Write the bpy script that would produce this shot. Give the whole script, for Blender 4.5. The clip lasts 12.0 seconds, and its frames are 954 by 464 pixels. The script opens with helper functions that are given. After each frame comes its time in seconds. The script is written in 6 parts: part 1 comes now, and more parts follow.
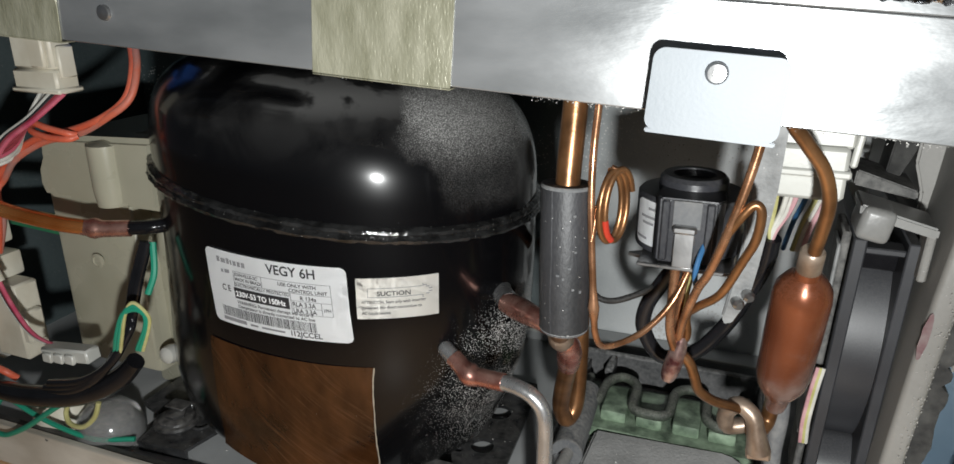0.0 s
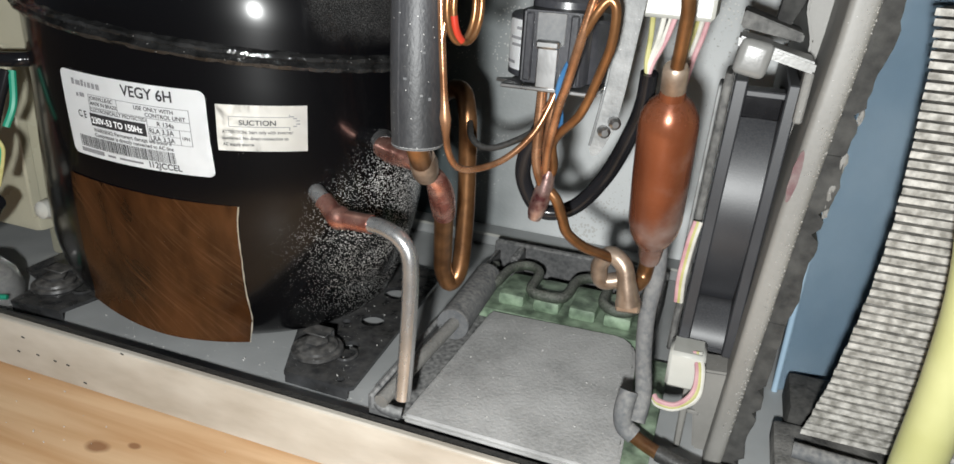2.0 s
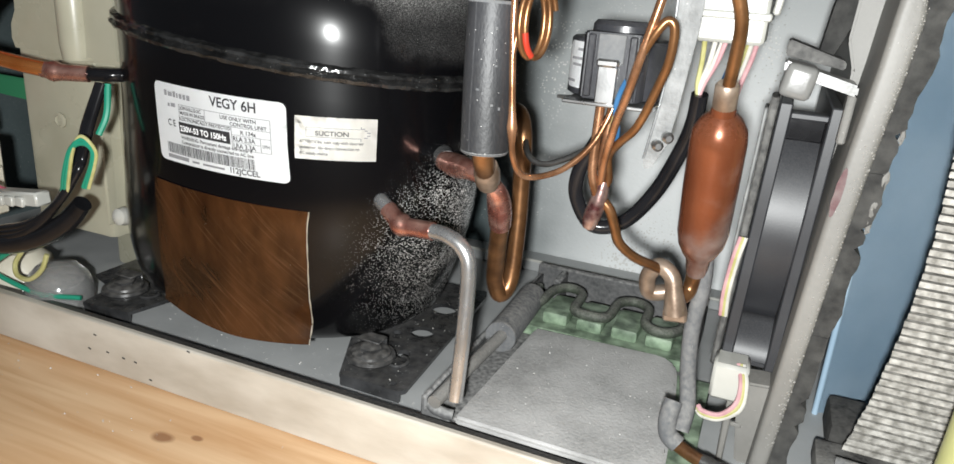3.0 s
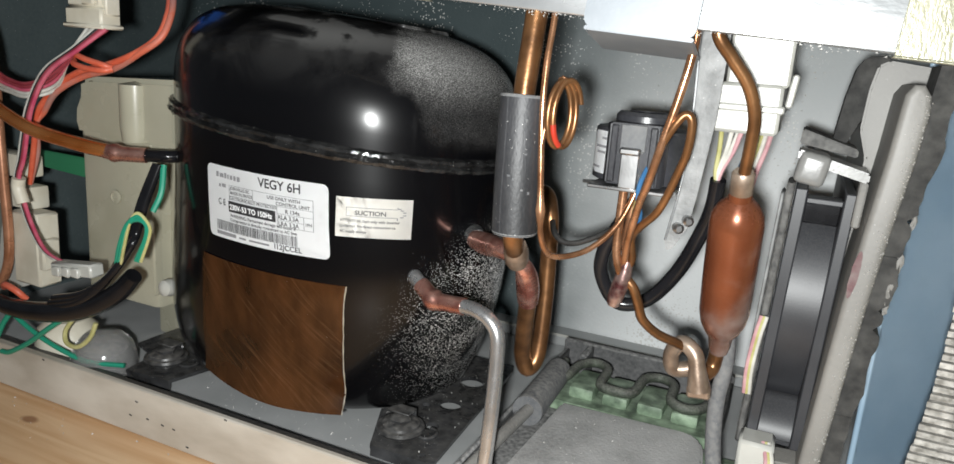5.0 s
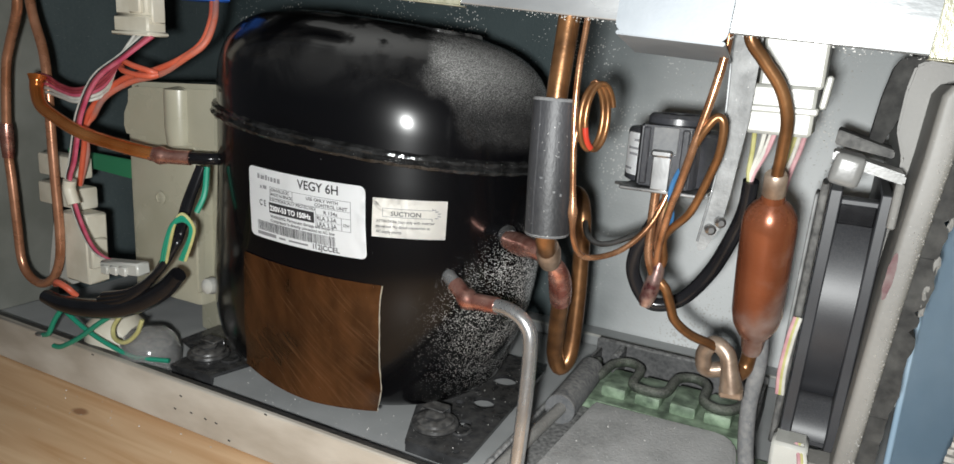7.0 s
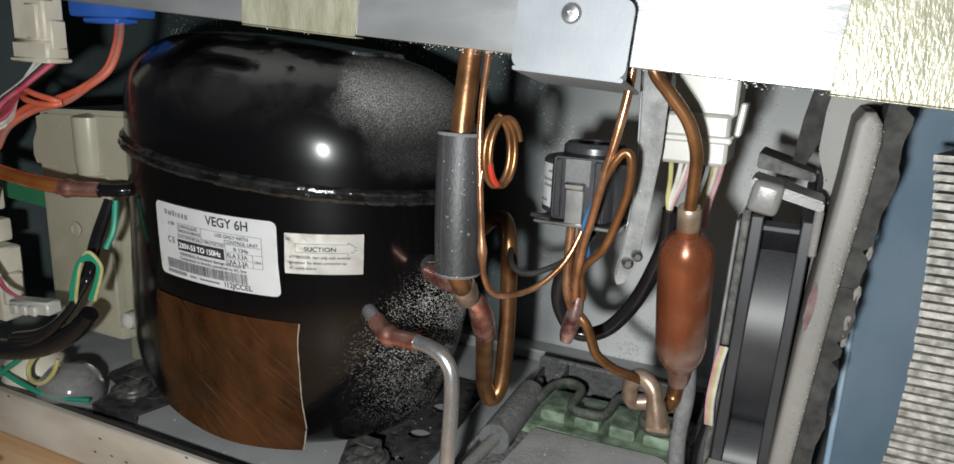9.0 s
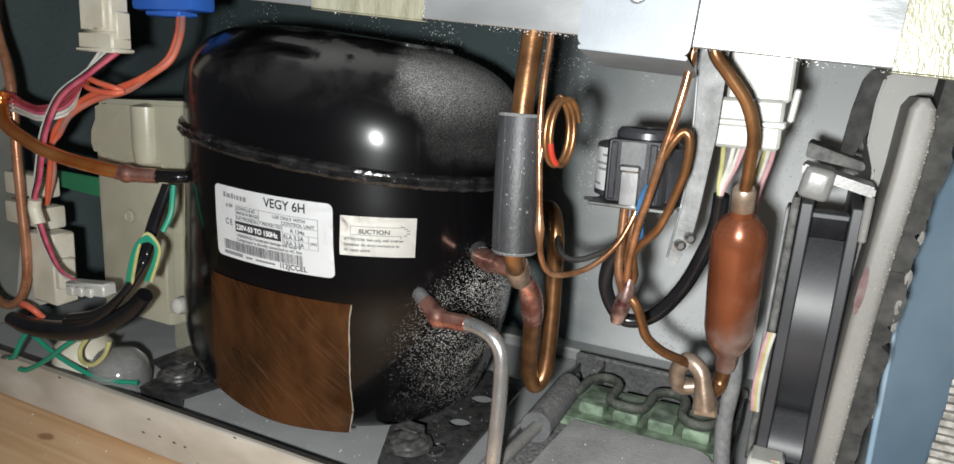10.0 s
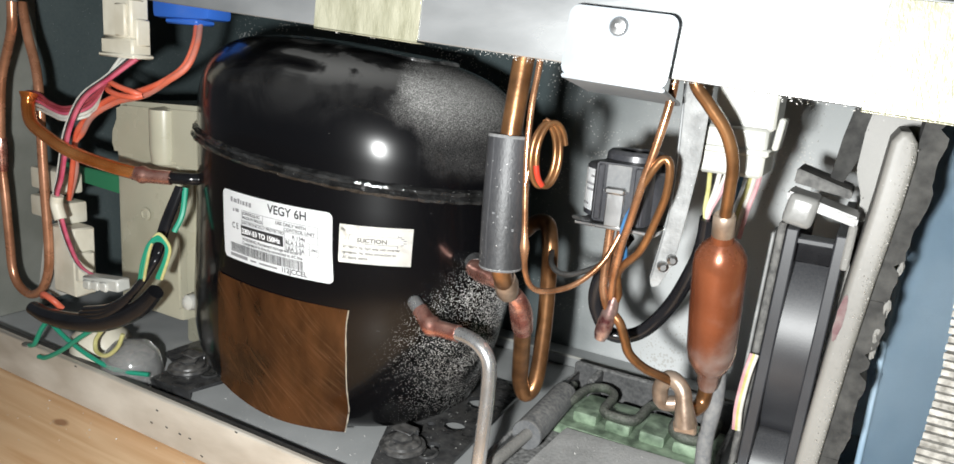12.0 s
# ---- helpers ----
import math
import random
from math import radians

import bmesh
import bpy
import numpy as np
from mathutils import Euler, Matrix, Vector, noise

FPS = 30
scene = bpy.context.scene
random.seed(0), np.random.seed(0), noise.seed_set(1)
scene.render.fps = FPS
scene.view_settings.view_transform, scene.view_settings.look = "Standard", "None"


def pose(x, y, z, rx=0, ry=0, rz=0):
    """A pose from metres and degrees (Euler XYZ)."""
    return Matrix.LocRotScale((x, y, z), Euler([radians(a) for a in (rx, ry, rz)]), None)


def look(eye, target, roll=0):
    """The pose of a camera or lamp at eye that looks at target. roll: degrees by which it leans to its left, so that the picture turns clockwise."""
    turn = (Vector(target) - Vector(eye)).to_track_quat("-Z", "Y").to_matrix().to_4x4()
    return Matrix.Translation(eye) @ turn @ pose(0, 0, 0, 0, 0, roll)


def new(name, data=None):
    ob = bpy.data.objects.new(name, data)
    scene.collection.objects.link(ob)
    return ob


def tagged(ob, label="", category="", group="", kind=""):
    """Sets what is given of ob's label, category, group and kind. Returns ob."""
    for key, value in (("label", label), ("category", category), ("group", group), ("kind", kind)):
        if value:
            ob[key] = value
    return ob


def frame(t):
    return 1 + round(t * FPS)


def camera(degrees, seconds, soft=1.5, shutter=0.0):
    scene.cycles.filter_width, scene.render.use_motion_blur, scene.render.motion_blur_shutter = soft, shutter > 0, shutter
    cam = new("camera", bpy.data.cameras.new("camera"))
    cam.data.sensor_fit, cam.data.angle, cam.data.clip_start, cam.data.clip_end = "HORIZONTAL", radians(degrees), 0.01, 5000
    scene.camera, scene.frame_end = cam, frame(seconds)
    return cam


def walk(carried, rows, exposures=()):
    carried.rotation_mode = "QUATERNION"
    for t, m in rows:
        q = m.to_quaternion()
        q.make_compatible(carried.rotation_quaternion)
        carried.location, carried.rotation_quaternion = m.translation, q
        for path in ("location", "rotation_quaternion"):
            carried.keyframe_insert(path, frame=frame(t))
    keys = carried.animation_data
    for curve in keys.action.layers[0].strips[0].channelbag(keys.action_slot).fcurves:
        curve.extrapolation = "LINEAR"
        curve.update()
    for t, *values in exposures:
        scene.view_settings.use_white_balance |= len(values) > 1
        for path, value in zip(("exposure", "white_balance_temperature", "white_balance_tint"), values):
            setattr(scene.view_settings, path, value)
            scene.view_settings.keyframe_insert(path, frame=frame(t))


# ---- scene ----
cam = camera(67.1, 12.0)
PATH = [
    (0, (0.142, -0.242, 0.262), (-0.538, 1.512, -0.417), -0.1),
    (0.5, (0.146, -0.246, 0.264), (-0.603, 1.486, -0.399), 1.0),
    (1, (0.15, -0.244, 0.265), (-0.636, 1.501, -0.317), 2.3),
    (1.5, (0.194, -0.239, 0.255), (-0.503, 1.513, -0.413), 0.8),
    (2, (0.186, -0.231, 0.208), (-0.418, 1.516, -0.555), 3.4),
    (2.5, (0.176, -0.239, 0.182), (-0.332, 1.576, -0.487), 8.0),
    (3, (0.183, -0.257, 0.198), (-0.513, 1.505, -0.445), 4.3),
    (3.5, (0.186, -0.267, 0.201), (-0.577, 1.506, -0.326), 4.0),
    (5.3, (0.187, -0.274, 0.205), (-0.628, 1.497, -0.244), 4.1),
    (5.5, (0.19, -0.279, 0.204), (-0.657, 1.476, -0.244), 4.3),
    (6, (0.188, -0.28, 0.207), (-0.682, 1.461, -0.253), 3.7),
    (6.5, (0.187, -0.278, 0.207), (-0.688, 1.456, -0.267), 3.6),
    (8.3, (0.196, -0.265, 0.213), (-0.673, 1.482, -0.23), 4.1),
    (8.5, (0.193, -0.248, 0.218), (-0.616, 1.524, -0.236), 3.3),
    (9, (0.203, -0.25, 0.223), (-0.604, 1.514, -0.261), 2.5),
    (9.5, (0.195, -0.264, 0.213), (-0.639, 1.503, -0.217), 3.3),
    (10, (0.194, -0.267, 0.209), (-0.66, 1.488, -0.227), 3.2),
    (10.5, (0.194, -0.269, 0.209), (-0.678, 1.476, -0.23), 3.0),
    (11, (0.194, -0.272, 0.208), (-0.711, 1.45, -0.26), 2.9),
    (11.5, (0.193, -0.27, 0.205), (-0.715, 1.446, -0.279), 3.1),
    (12, (0.211, -0.267, 0.22), (-0.708, 1.451, -0.232), 4.6),
]
walk(cam, [(t, look(eye, target, roll)) for t, eye, target, roll in PATH],
     [(0, -0.25), (0.5, -0.22), (1, -0.25), (1.5, -0.46), (2, 0.15), (2.5, 0.5), (3, 0.42), (3.5, 0.45), (5.5, 0.12), (6.5, 0.1), (8.3, 0.12), (8.5, 0.27), (9, -0.25), (9.5, -0.06), (10, 0.11), (11, 0.16), (11.5, 0.29), (12, 0.65)])

# ---- world and lamp ----
world = bpy.data.worlds.new("room")
world.use_nodes = True
scene.world = world
world.node_tree.nodes["Background"].inputs[0].default_value = (0.80, 0.88, 1.0, 1)
world.node_tree.nodes["Background"].inputs[1].default_value = 0.07
torch = bpy.data.lights.new("torch", "SPOT")
torch.energy, torch.color, torch.shadow_soft_size = 8.6, (0.965, 0.985, 0.975), 0.008
torch.spot_size, torch.spot_blend = radians(122), 0.75
new("torch", torch).matrix_world = look((0.184, -0.302, 0.197), (0.035, 0.08, 0.125))

# ---- materials ----


def nodes_of(name):
    m = bpy.data.materials.new(name)
    m.use_nodes = True
    return m, m.node_tree.nodes, m.node_tree.links, m.node_tree.nodes["Principled BSDF"]


def surface(name, low, high, rough=0.5, metal=0.0, scale=60.0, bump=0.1, fine=900.0, dust=0.0, dust_colour=(0.42, 0.40, 0.37), stretch=(1, 1, 1), coat=0.0, specks=0.0, smear=None, turn=0.0, gloss=0.5):
    """Two tones mixed by broad noise, fine grain as relief, dust lying on upward faces, and loose white specks."""
    m, n, l, b = nodes_of(name)
    tex = n.new("ShaderNodeTexCoord")
    mp = n.new("ShaderNodeMapping")
    mp.inputs["Scale"].default_value = stretch
    mp.inputs["Rotation"].default_value = (0, radians(turn), 0)
    l.new(tex.outputs["Object"], mp.inputs[0])
    broad = n.new("ShaderNodeTexNoise")
    broad.inputs["Scale"].default_value, broad.inputs["Detail"].default_value = scale, 6
    l.new(mp.outputs[0], broad.inputs["Vector"])
    grain = n.new("ShaderNodeTexNoise")
    grain.inputs["Scale"].default_value, grain.inputs["Detail"].default_value = fine, 3
    l.new(mp.outputs[0], grain.inputs["Vector"])
    ramp = n.new("ShaderNodeValToRGB")
    ramp.color_ramp.elements[0].position, ramp.color_ramp.elements[1].position = 0.35, 0.68
    ramp.color_ramp.elements[0].color, ramp.color_ramp.elements[1].color = (*low, 1), (*high, 1)
    l.new(broad.outputs["Fac"], ramp.inputs[0])
    colour = ramp.outputs[0]
    roughness = None
    if dust or specks:
        geo = n.new("ShaderNodeNewGeometry")
        sep = n.new("ShaderNodeSeparateXYZ")
        l.new(geo.outputs["Normal"], sep.inputs[0])
        up = n.new("ShaderNodeMapRange")
        up.inputs["From Min"].default_value, up.inputs["From Max"].default_value = 0.0, 0.9
        up.inputs["To Max"].default_value = dust
        up.inputs["To Min"].default_value = dust * 0.25
        l.new(sep.outputs["Z"], up.inputs["Value"])
        breakup = n.new("ShaderNodeMath")
        breakup.operation = "MULTIPLY"
        clump = n.new("ShaderNodeMapRange")
        clump.inputs["From Min"].default_value, clump.inputs["From Max"].default_value = 0.24, 0.70
        l.new(grain.outputs["Fac"], clump.inputs["Value"])
        l.new(up.outputs[0], breakup.inputs[0])
        l.new(clump.outputs[0], breakup.inputs[1])
        mix = n.new("ShaderNodeMix")
        mix.data_type = "RGBA"
        mix.inputs["B"].default_value = (*dust_colour, 1)
        l.new(breakup.outputs[0], mix.inputs["Factor"])
        l.new(colour, mix.inputs["A"])
        colour = mix.outputs["Result"]
        rr = n.new("ShaderNodeMapRange")
        rr.inputs["To Min"].default_value, rr.inputs["To Max"].default_value = rough, 0.95
        l.new(breakup.outputs[0], rr.inputs["Value"])
        roughness = rr.outputs[0]
    if specks:
        vor = n.new("ShaderNodeTexVoronoi")
        vor.inputs["Scale"].default_value = 420
        l.new(tex.outputs["Object"], vor.inputs["Vector"])
        near = n.new("ShaderNodeMath")
        near.operation, near.inputs[1].default_value = "LESS_THAN", 0.16 * specks
        l.new(vor.outputs["Distance"], near.inputs[0])
        mix2 = n.new("ShaderNodeMix")
        mix2.data_type = "RGBA"
        mix2.inputs["B"].default_value = (0.55, 0.54, 0.52, 1)
        l.new(near.outputs[0], mix2.inputs["Factor"])
        l.new(colour, mix2.inputs["A"])
        colour = mix2.outputs["Result"]
    if smear:
        # a cloudy patch of pale dust on one flank: direction, start, end, amount
        dot = n.new("ShaderNodeVectorMath")
        dot.operation = "DOT_PRODUCT"
        dot.inputs[1].default_value = smear[0]
        l.new(tex.outputs["Object"], dot.inputs[0])
        cloud = n.new("ShaderNodeTexNoise")
        cloud.inputs["Scale"].default_value, cloud.inputs["Detail"].default_value = 70, 5
        l.new(tex.outputs["Object"], cloud.inputs["Vector"])
        add = n.new("ShaderNodeMath")
        add.operation = "MULTIPLY_ADD"
        add.inputs[1].default_value = (smear[2] - smear[1]) * 1.2
        l.new(cloud.outputs["Fac"], add.inputs[0])
        l.new(dot.outputs["Value"], add.inputs[2])
        sr = n.new("ShaderNodeMapRange")
        sr.interpolation_type = "SMOOTHSTEP"
        sr.inputs["From Min"].default_value, sr.inputs["From Max"].default_value, sr.inputs["To Max"].default_value = smear[1] + (smear[2] - smear[1]) * 0.6, smear[2] + (smear[2] - smear[1]) * 0.6, smear[3]
        l.new(add.outputs[0], sr.inputs["Value"])
        mix3 = n.new("ShaderNodeMix")
        mix3.data_type = "RGBA"
        mix3.inputs["B"].default_value = (0.52, 0.50, 0.48, 1)
        l.new(sr.outputs[0], mix3.inputs["Factor"])
        l.new(colour, mix3.inputs["A"])
        colour = mix3.outputs["Result"]
    l.new(colour, b.inputs["Base Color"])
    if roughness is None:
        rr = n.new("ShaderNodeMapRange")
        rr.inputs["To Min"].default_value, rr.inputs["To Max"].default_value = max(rough - 0.1, 0.02), min(rough + 0.1, 1)
        l.new(broad.outputs["Fac"], rr.inputs["Value"])
        roughness = rr.outputs[0]
    l.new(roughness, b.inputs["Roughness"])
    b.inputs["Metallic"].default_value = metal
    b.inputs["Coat Weight"].default_value = coat
    b.inputs["Specular IOR Level"].default_value = gloss
    if bump:
        bp = n.new("ShaderNodeBump")
        bp.inputs["Strength"].default_value, bp.inputs["Distance"].default_value = bump, 0.0006
        l.new(grain.outputs["Fac"], bp.inputs["Height"])
        l.new(bp.outputs[0], b.inputs["Normal"])
    return m


def shell_paint():
    """Gloss black enamel; grey dust on one shoulder, white specks thrown over the lower flank."""
    m, n, l, b = nodes_of("black_enamel")
    tex = n.new("ShaderNodeTexCoord")
    sep = n.new("ShaderNodeSeparateXYZ")
    l.new(tex.outputs["Object"], sep.inputs[0])

    def ramp01(sock, lo, hi):
        r = n.new("ShaderNodeMapRange")
        r.interpolation_type = "SMOOTHSTEP"
        r.inputs["From Min"].default_value, r.inputs["From Max"].default_value = lo, hi
        l.new(sock, r.inputs["Value"])
        return r.outputs[0]

    def op(kind, a, c):
        r = n.new("ShaderNodeMath")
        r.operation = kind
        for i, v in enumerate((a, c)):
            if isinstance(v, float):
                r.inputs[i].default_value = v
            else:
                l.new(v, r.inputs[i])
        return r.outputs[0]

    big = n.new("ShaderNodeTexNoise")
    big.inputs["Scale"].default_value, big.inputs["Detail"].default_value = 28, 5
    fine = n.new("ShaderNodeTexNoise")
    fine.inputs["Scale"].default_value, fine.inputs["Detail"].default_value = 2400, 3
    for t in (big, fine):
        l.new(tex.outputs["Object"], t.inputs["Vector"])
    vor = n.new("ShaderNodeTexVoronoi")
    vor.inputs["Scale"].default_value = 1900
    l.new(tex.outputs["Object"], vor.inputs["Vector"])
    # fine dust on the dome's shoulder towards the fan, its edge wiped off unevenly
    wiped = op("ADD", sep.outputs["X"], op("MULTIPLY", big.outputs["Fac"], 0.055))
    wiped = op("ADD", wiped, op("MULTIPLY", op("SUBTRACT", sep.outputs["Z"], 0.199), 0.6))
    side = ramp01(wiped, 0.084, 0.101)
    high = op("ADD", op("MULTIPLY", ramp01(sep.outputs["Z"], 0.178, 0.212), 0.95), op("MULTIPLY", ramp01(sep.outputs["Z"], 0.160, 0.17), 0.10))
    thin = op("ADD", op("MULTIPLY", ramp01(fine.outputs["Fac"], 0.46, 0.66), 0.66), 0.16)
    shoulder = op("MULTIPLY", op("MULTIPLY", side, high), thin)
    crown = n.new("ShaderNodeTexNoise")
    crown.inputs["Scale"].default_value, crown.inputs["Detail"].default_value, crown.inputs["Distortion"].default_value = 30, 5, 0.5
    l.new(tex.outputs["Object"], crown.inputs["Vector"])
    top = op("MULTIPLY", ramp01(sep.outputs["Z"], 0.200, 0.216), op("MULTIPLY", ramp01(crown.outputs["Fac"], 0.49, 0.60), 0.17))
    # faint pale film: thin dust, with the dome's sheen painted in
    film = op("MULTIPLY", op("MULTIPLY", ramp01(sep.outputs["Z"], 0.180, 0.217), ramp01(crown.outputs["Fac"], 0.36, 0.62)), 0.040)
    # thrown white specks on the low flank, with a few strays
    band = op("MULTIPLY", ramp01(sep.outputs["X"], 0.044, 0.106), op("SUBTRACT", 1.0, ramp01(op("SUBTRACT", sep.outputs["Z"], sep.outputs["X"]), 0.000, 0.044)))
    band = op("ADD", op("MULTIPLY", band, 0.94), 0.06)
    lim = op("MULTIPLY", op("MULTIPLY", band, ramp01(big.outputs["Fac"], 0.10, 0.50)), op("MULTIPLY", ramp01(vor.outputs["Color"], 0.20, 0.95), 0.78))
    speck = op("LESS_THAN", vor.outputs["Distance"], lim)
    fac = op("MAXIMUM", op("MAXIMUM", shoulder, op("MAXIMUM", top, film)), op("MULTIPLY", speck, 0.9))
    mix = n.new("ShaderNodeMix")
    mix.data_type = "RGBA"
    mix.inputs["A"].default_value, mix.inputs["B"].default_value = (0.0025, 0.0025, 0.003, 1), (0.72, 0.71, 0.69, 1)
    l.new(fac, mix.inputs["Factor"])
    l.new(mix.outputs["Result"], b.inputs["Base Color"])
    rr = n.new("ShaderNodeMapRange")
    rr.inputs["To Min"].default_value, rr.inputs["To Max"].default_value = 0.13, 0.9
    l.new(fac, rr.inputs["Value"])
    l.new(rr.outputs[0], b.inputs["Roughness"])
    b.inputs["Specular IOR Level"].default_value = 0.16
    b.inputs["Coat Weight"].default_value, b.inputs["Coat Roughness"].default_value = 0.22, 0.27
    bp = n.new("ShaderNodeBump")
    bp.inputs["Strength"].default_value, bp.inputs["Distance"].default_value = 0.05, 0.0015
    l.new(big.outputs["Fac"], bp.inputs["Height"])
    l.new(bp.outputs[0], b.inputs["Normal"])
    return m


def plain(name, colour, rough=0.5, metal=0.0, transmission=0.0):
    m, n, l, b = nodes_of(name)
    b.inputs["Base Color"].default_value = (*colour, 1)
    b.inputs["Roughness"].default_value, b.inputs["Metallic"].default_value = rough, metal
    b.inputs["Transmission Weight"].default_value = transmission
    return m


def wood_floor():
    m, n, l, b = nodes_of("pine_board")
    tex = n.new("ShaderNodeTexCoord")
    mp = n.new("ShaderNodeMapping")
    mp.inputs["Scale"].default_value = (3, 40, 3)
    mp.inputs["Rotation"].default_value = (0, 0, radians(-8))
    l.new(tex.outputs["Object"], mp.inputs[0])
    a = n.new("ShaderNodeTexNoise")
    a.inputs["Scale"].default_value, a.inputs["Detail"].default_value, a.inputs["Distortion"].default_value = 2.2, 8, 0.6
    l.new(mp.outputs[0], a.inputs["Vector"])
    r = n.new("ShaderNodeValToRGB")
    r.color_ramp.elements[0].position, r.color_ramp.elements[1].position = 0.3, 0.7
    r.color_ramp.elements[0].color, r.color_ramp.elements[1].color = (0.56, 0.32, 0.155, 1), (0.77, 0.54, 0.33, 1)
    l.new(a.outputs["Fac"], r.inputs[0])
    # a few oval knots: place and size
    last = r.outputs[0]
    wob = n.new("ShaderNodeTexNoise")
    wob.inputs["Scale"].default_value, wob.inputs["Detail"].default_value = 60, 3
    l.new(tex.outputs["Object"], wob.inputs["Vector"])
    for kx, ky, size in ((-0.059, -0.037, 0.0075), (-0.044, -0.030, 0.0035), (0.062, -0.010, 0.010), (-0.202, -0.026, 0.007), (-0.265, -0.045, 0.006), (0.16, -0.07, 0.009)):
        mk = n.new("ShaderNodeMapping")
        mk.vector_type = "POINT"
        mk.inputs["Location"].default_value = (-kx / size, -ky / (size * 0.55), 0)
        mk.inputs["Scale"].default_value = (1 / size, 1 / (size * 0.55), 0)
        l.new(tex.outputs["Object"], mk.inputs[0])
        far = n.new("ShaderNodeVectorMath")
        far.operation = "LENGTH"
        l.new(mk.outputs[0], far.inputs[0])
        ragged = n.new("ShaderNodeMath")
        ragged.operation = "ADD"
        l.new(far.outputs["Value"], ragged.inputs[0])
        l.new(wob.outputs["Fac"], ragged.inputs[1])
        k = n.new("ShaderNodeMapRange")
        k.inputs["From Min"].default_value, k.inputs["From Max"].default_value = 1.05, 1.55
        k.inputs["To Min"].default_value, k.inputs["To Max"].default_value = 0.8, 0.0
        l.new(ragged.outputs[0], k.inputs["Value"])
        mix = n.new("ShaderNodeMix")
        mix.data_type = "RGBA"
        mix.inputs["B"].default_value = (0.24, 0.10, 0.04, 1)
        l.new(k.outputs[0], mix.inputs["Factor"])
        l.new(last, mix.inputs["A"])
        last = mix.outputs["Result"]
    l.new(last, b.inputs["Base Color"])
    b.inputs["Roughness"].default_value = 0.45
    return m


M_SHELL = shell_paint()
M_SEAM = surface("seam_enamel", (0.006, 0.006, 0.006), (0.024, 0.024, 0.024), 0.13, 0, 140, 0.8, 380, specks=0.35)
M_RUBBER = surface("black_rubber", (0.010, 0.010, 0.010), (0.022, 0.022, 0.022), 0.42, 0, 90, 0.2, dust=0.12)
M_GROMMET = surface("dusty_rubber_grommet", (0.012, 0.012, 0.013), (0.032, 0.033, 0.035), 0.3, 0, 120, 0.4, 260, dust=0.26, specks=0.4)
M_FOOT = surface("black_foot_plate", (0.012, 0.0125, 0.0135), (0.050, 0.051, 0.054), 0.17, 0, 60, 0.45, 200, dust=0.13, specks=0.3)
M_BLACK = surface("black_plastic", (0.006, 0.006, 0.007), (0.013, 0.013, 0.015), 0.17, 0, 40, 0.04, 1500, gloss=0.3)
M_FANGREY = surface("fan_plastic", (0.018, 0.019, 0.023), (0.030, 0.032, 0.037), 0.42, 0, 40, 0.04, 1500, dust=0.08)
M_BACK = surface("back_sheet", (0.045, 0.064, 0.068), (0.070, 0.094, 0.098), 0.5, 0, 14, 0.2, 420, dust=0.2, specks=0.35)


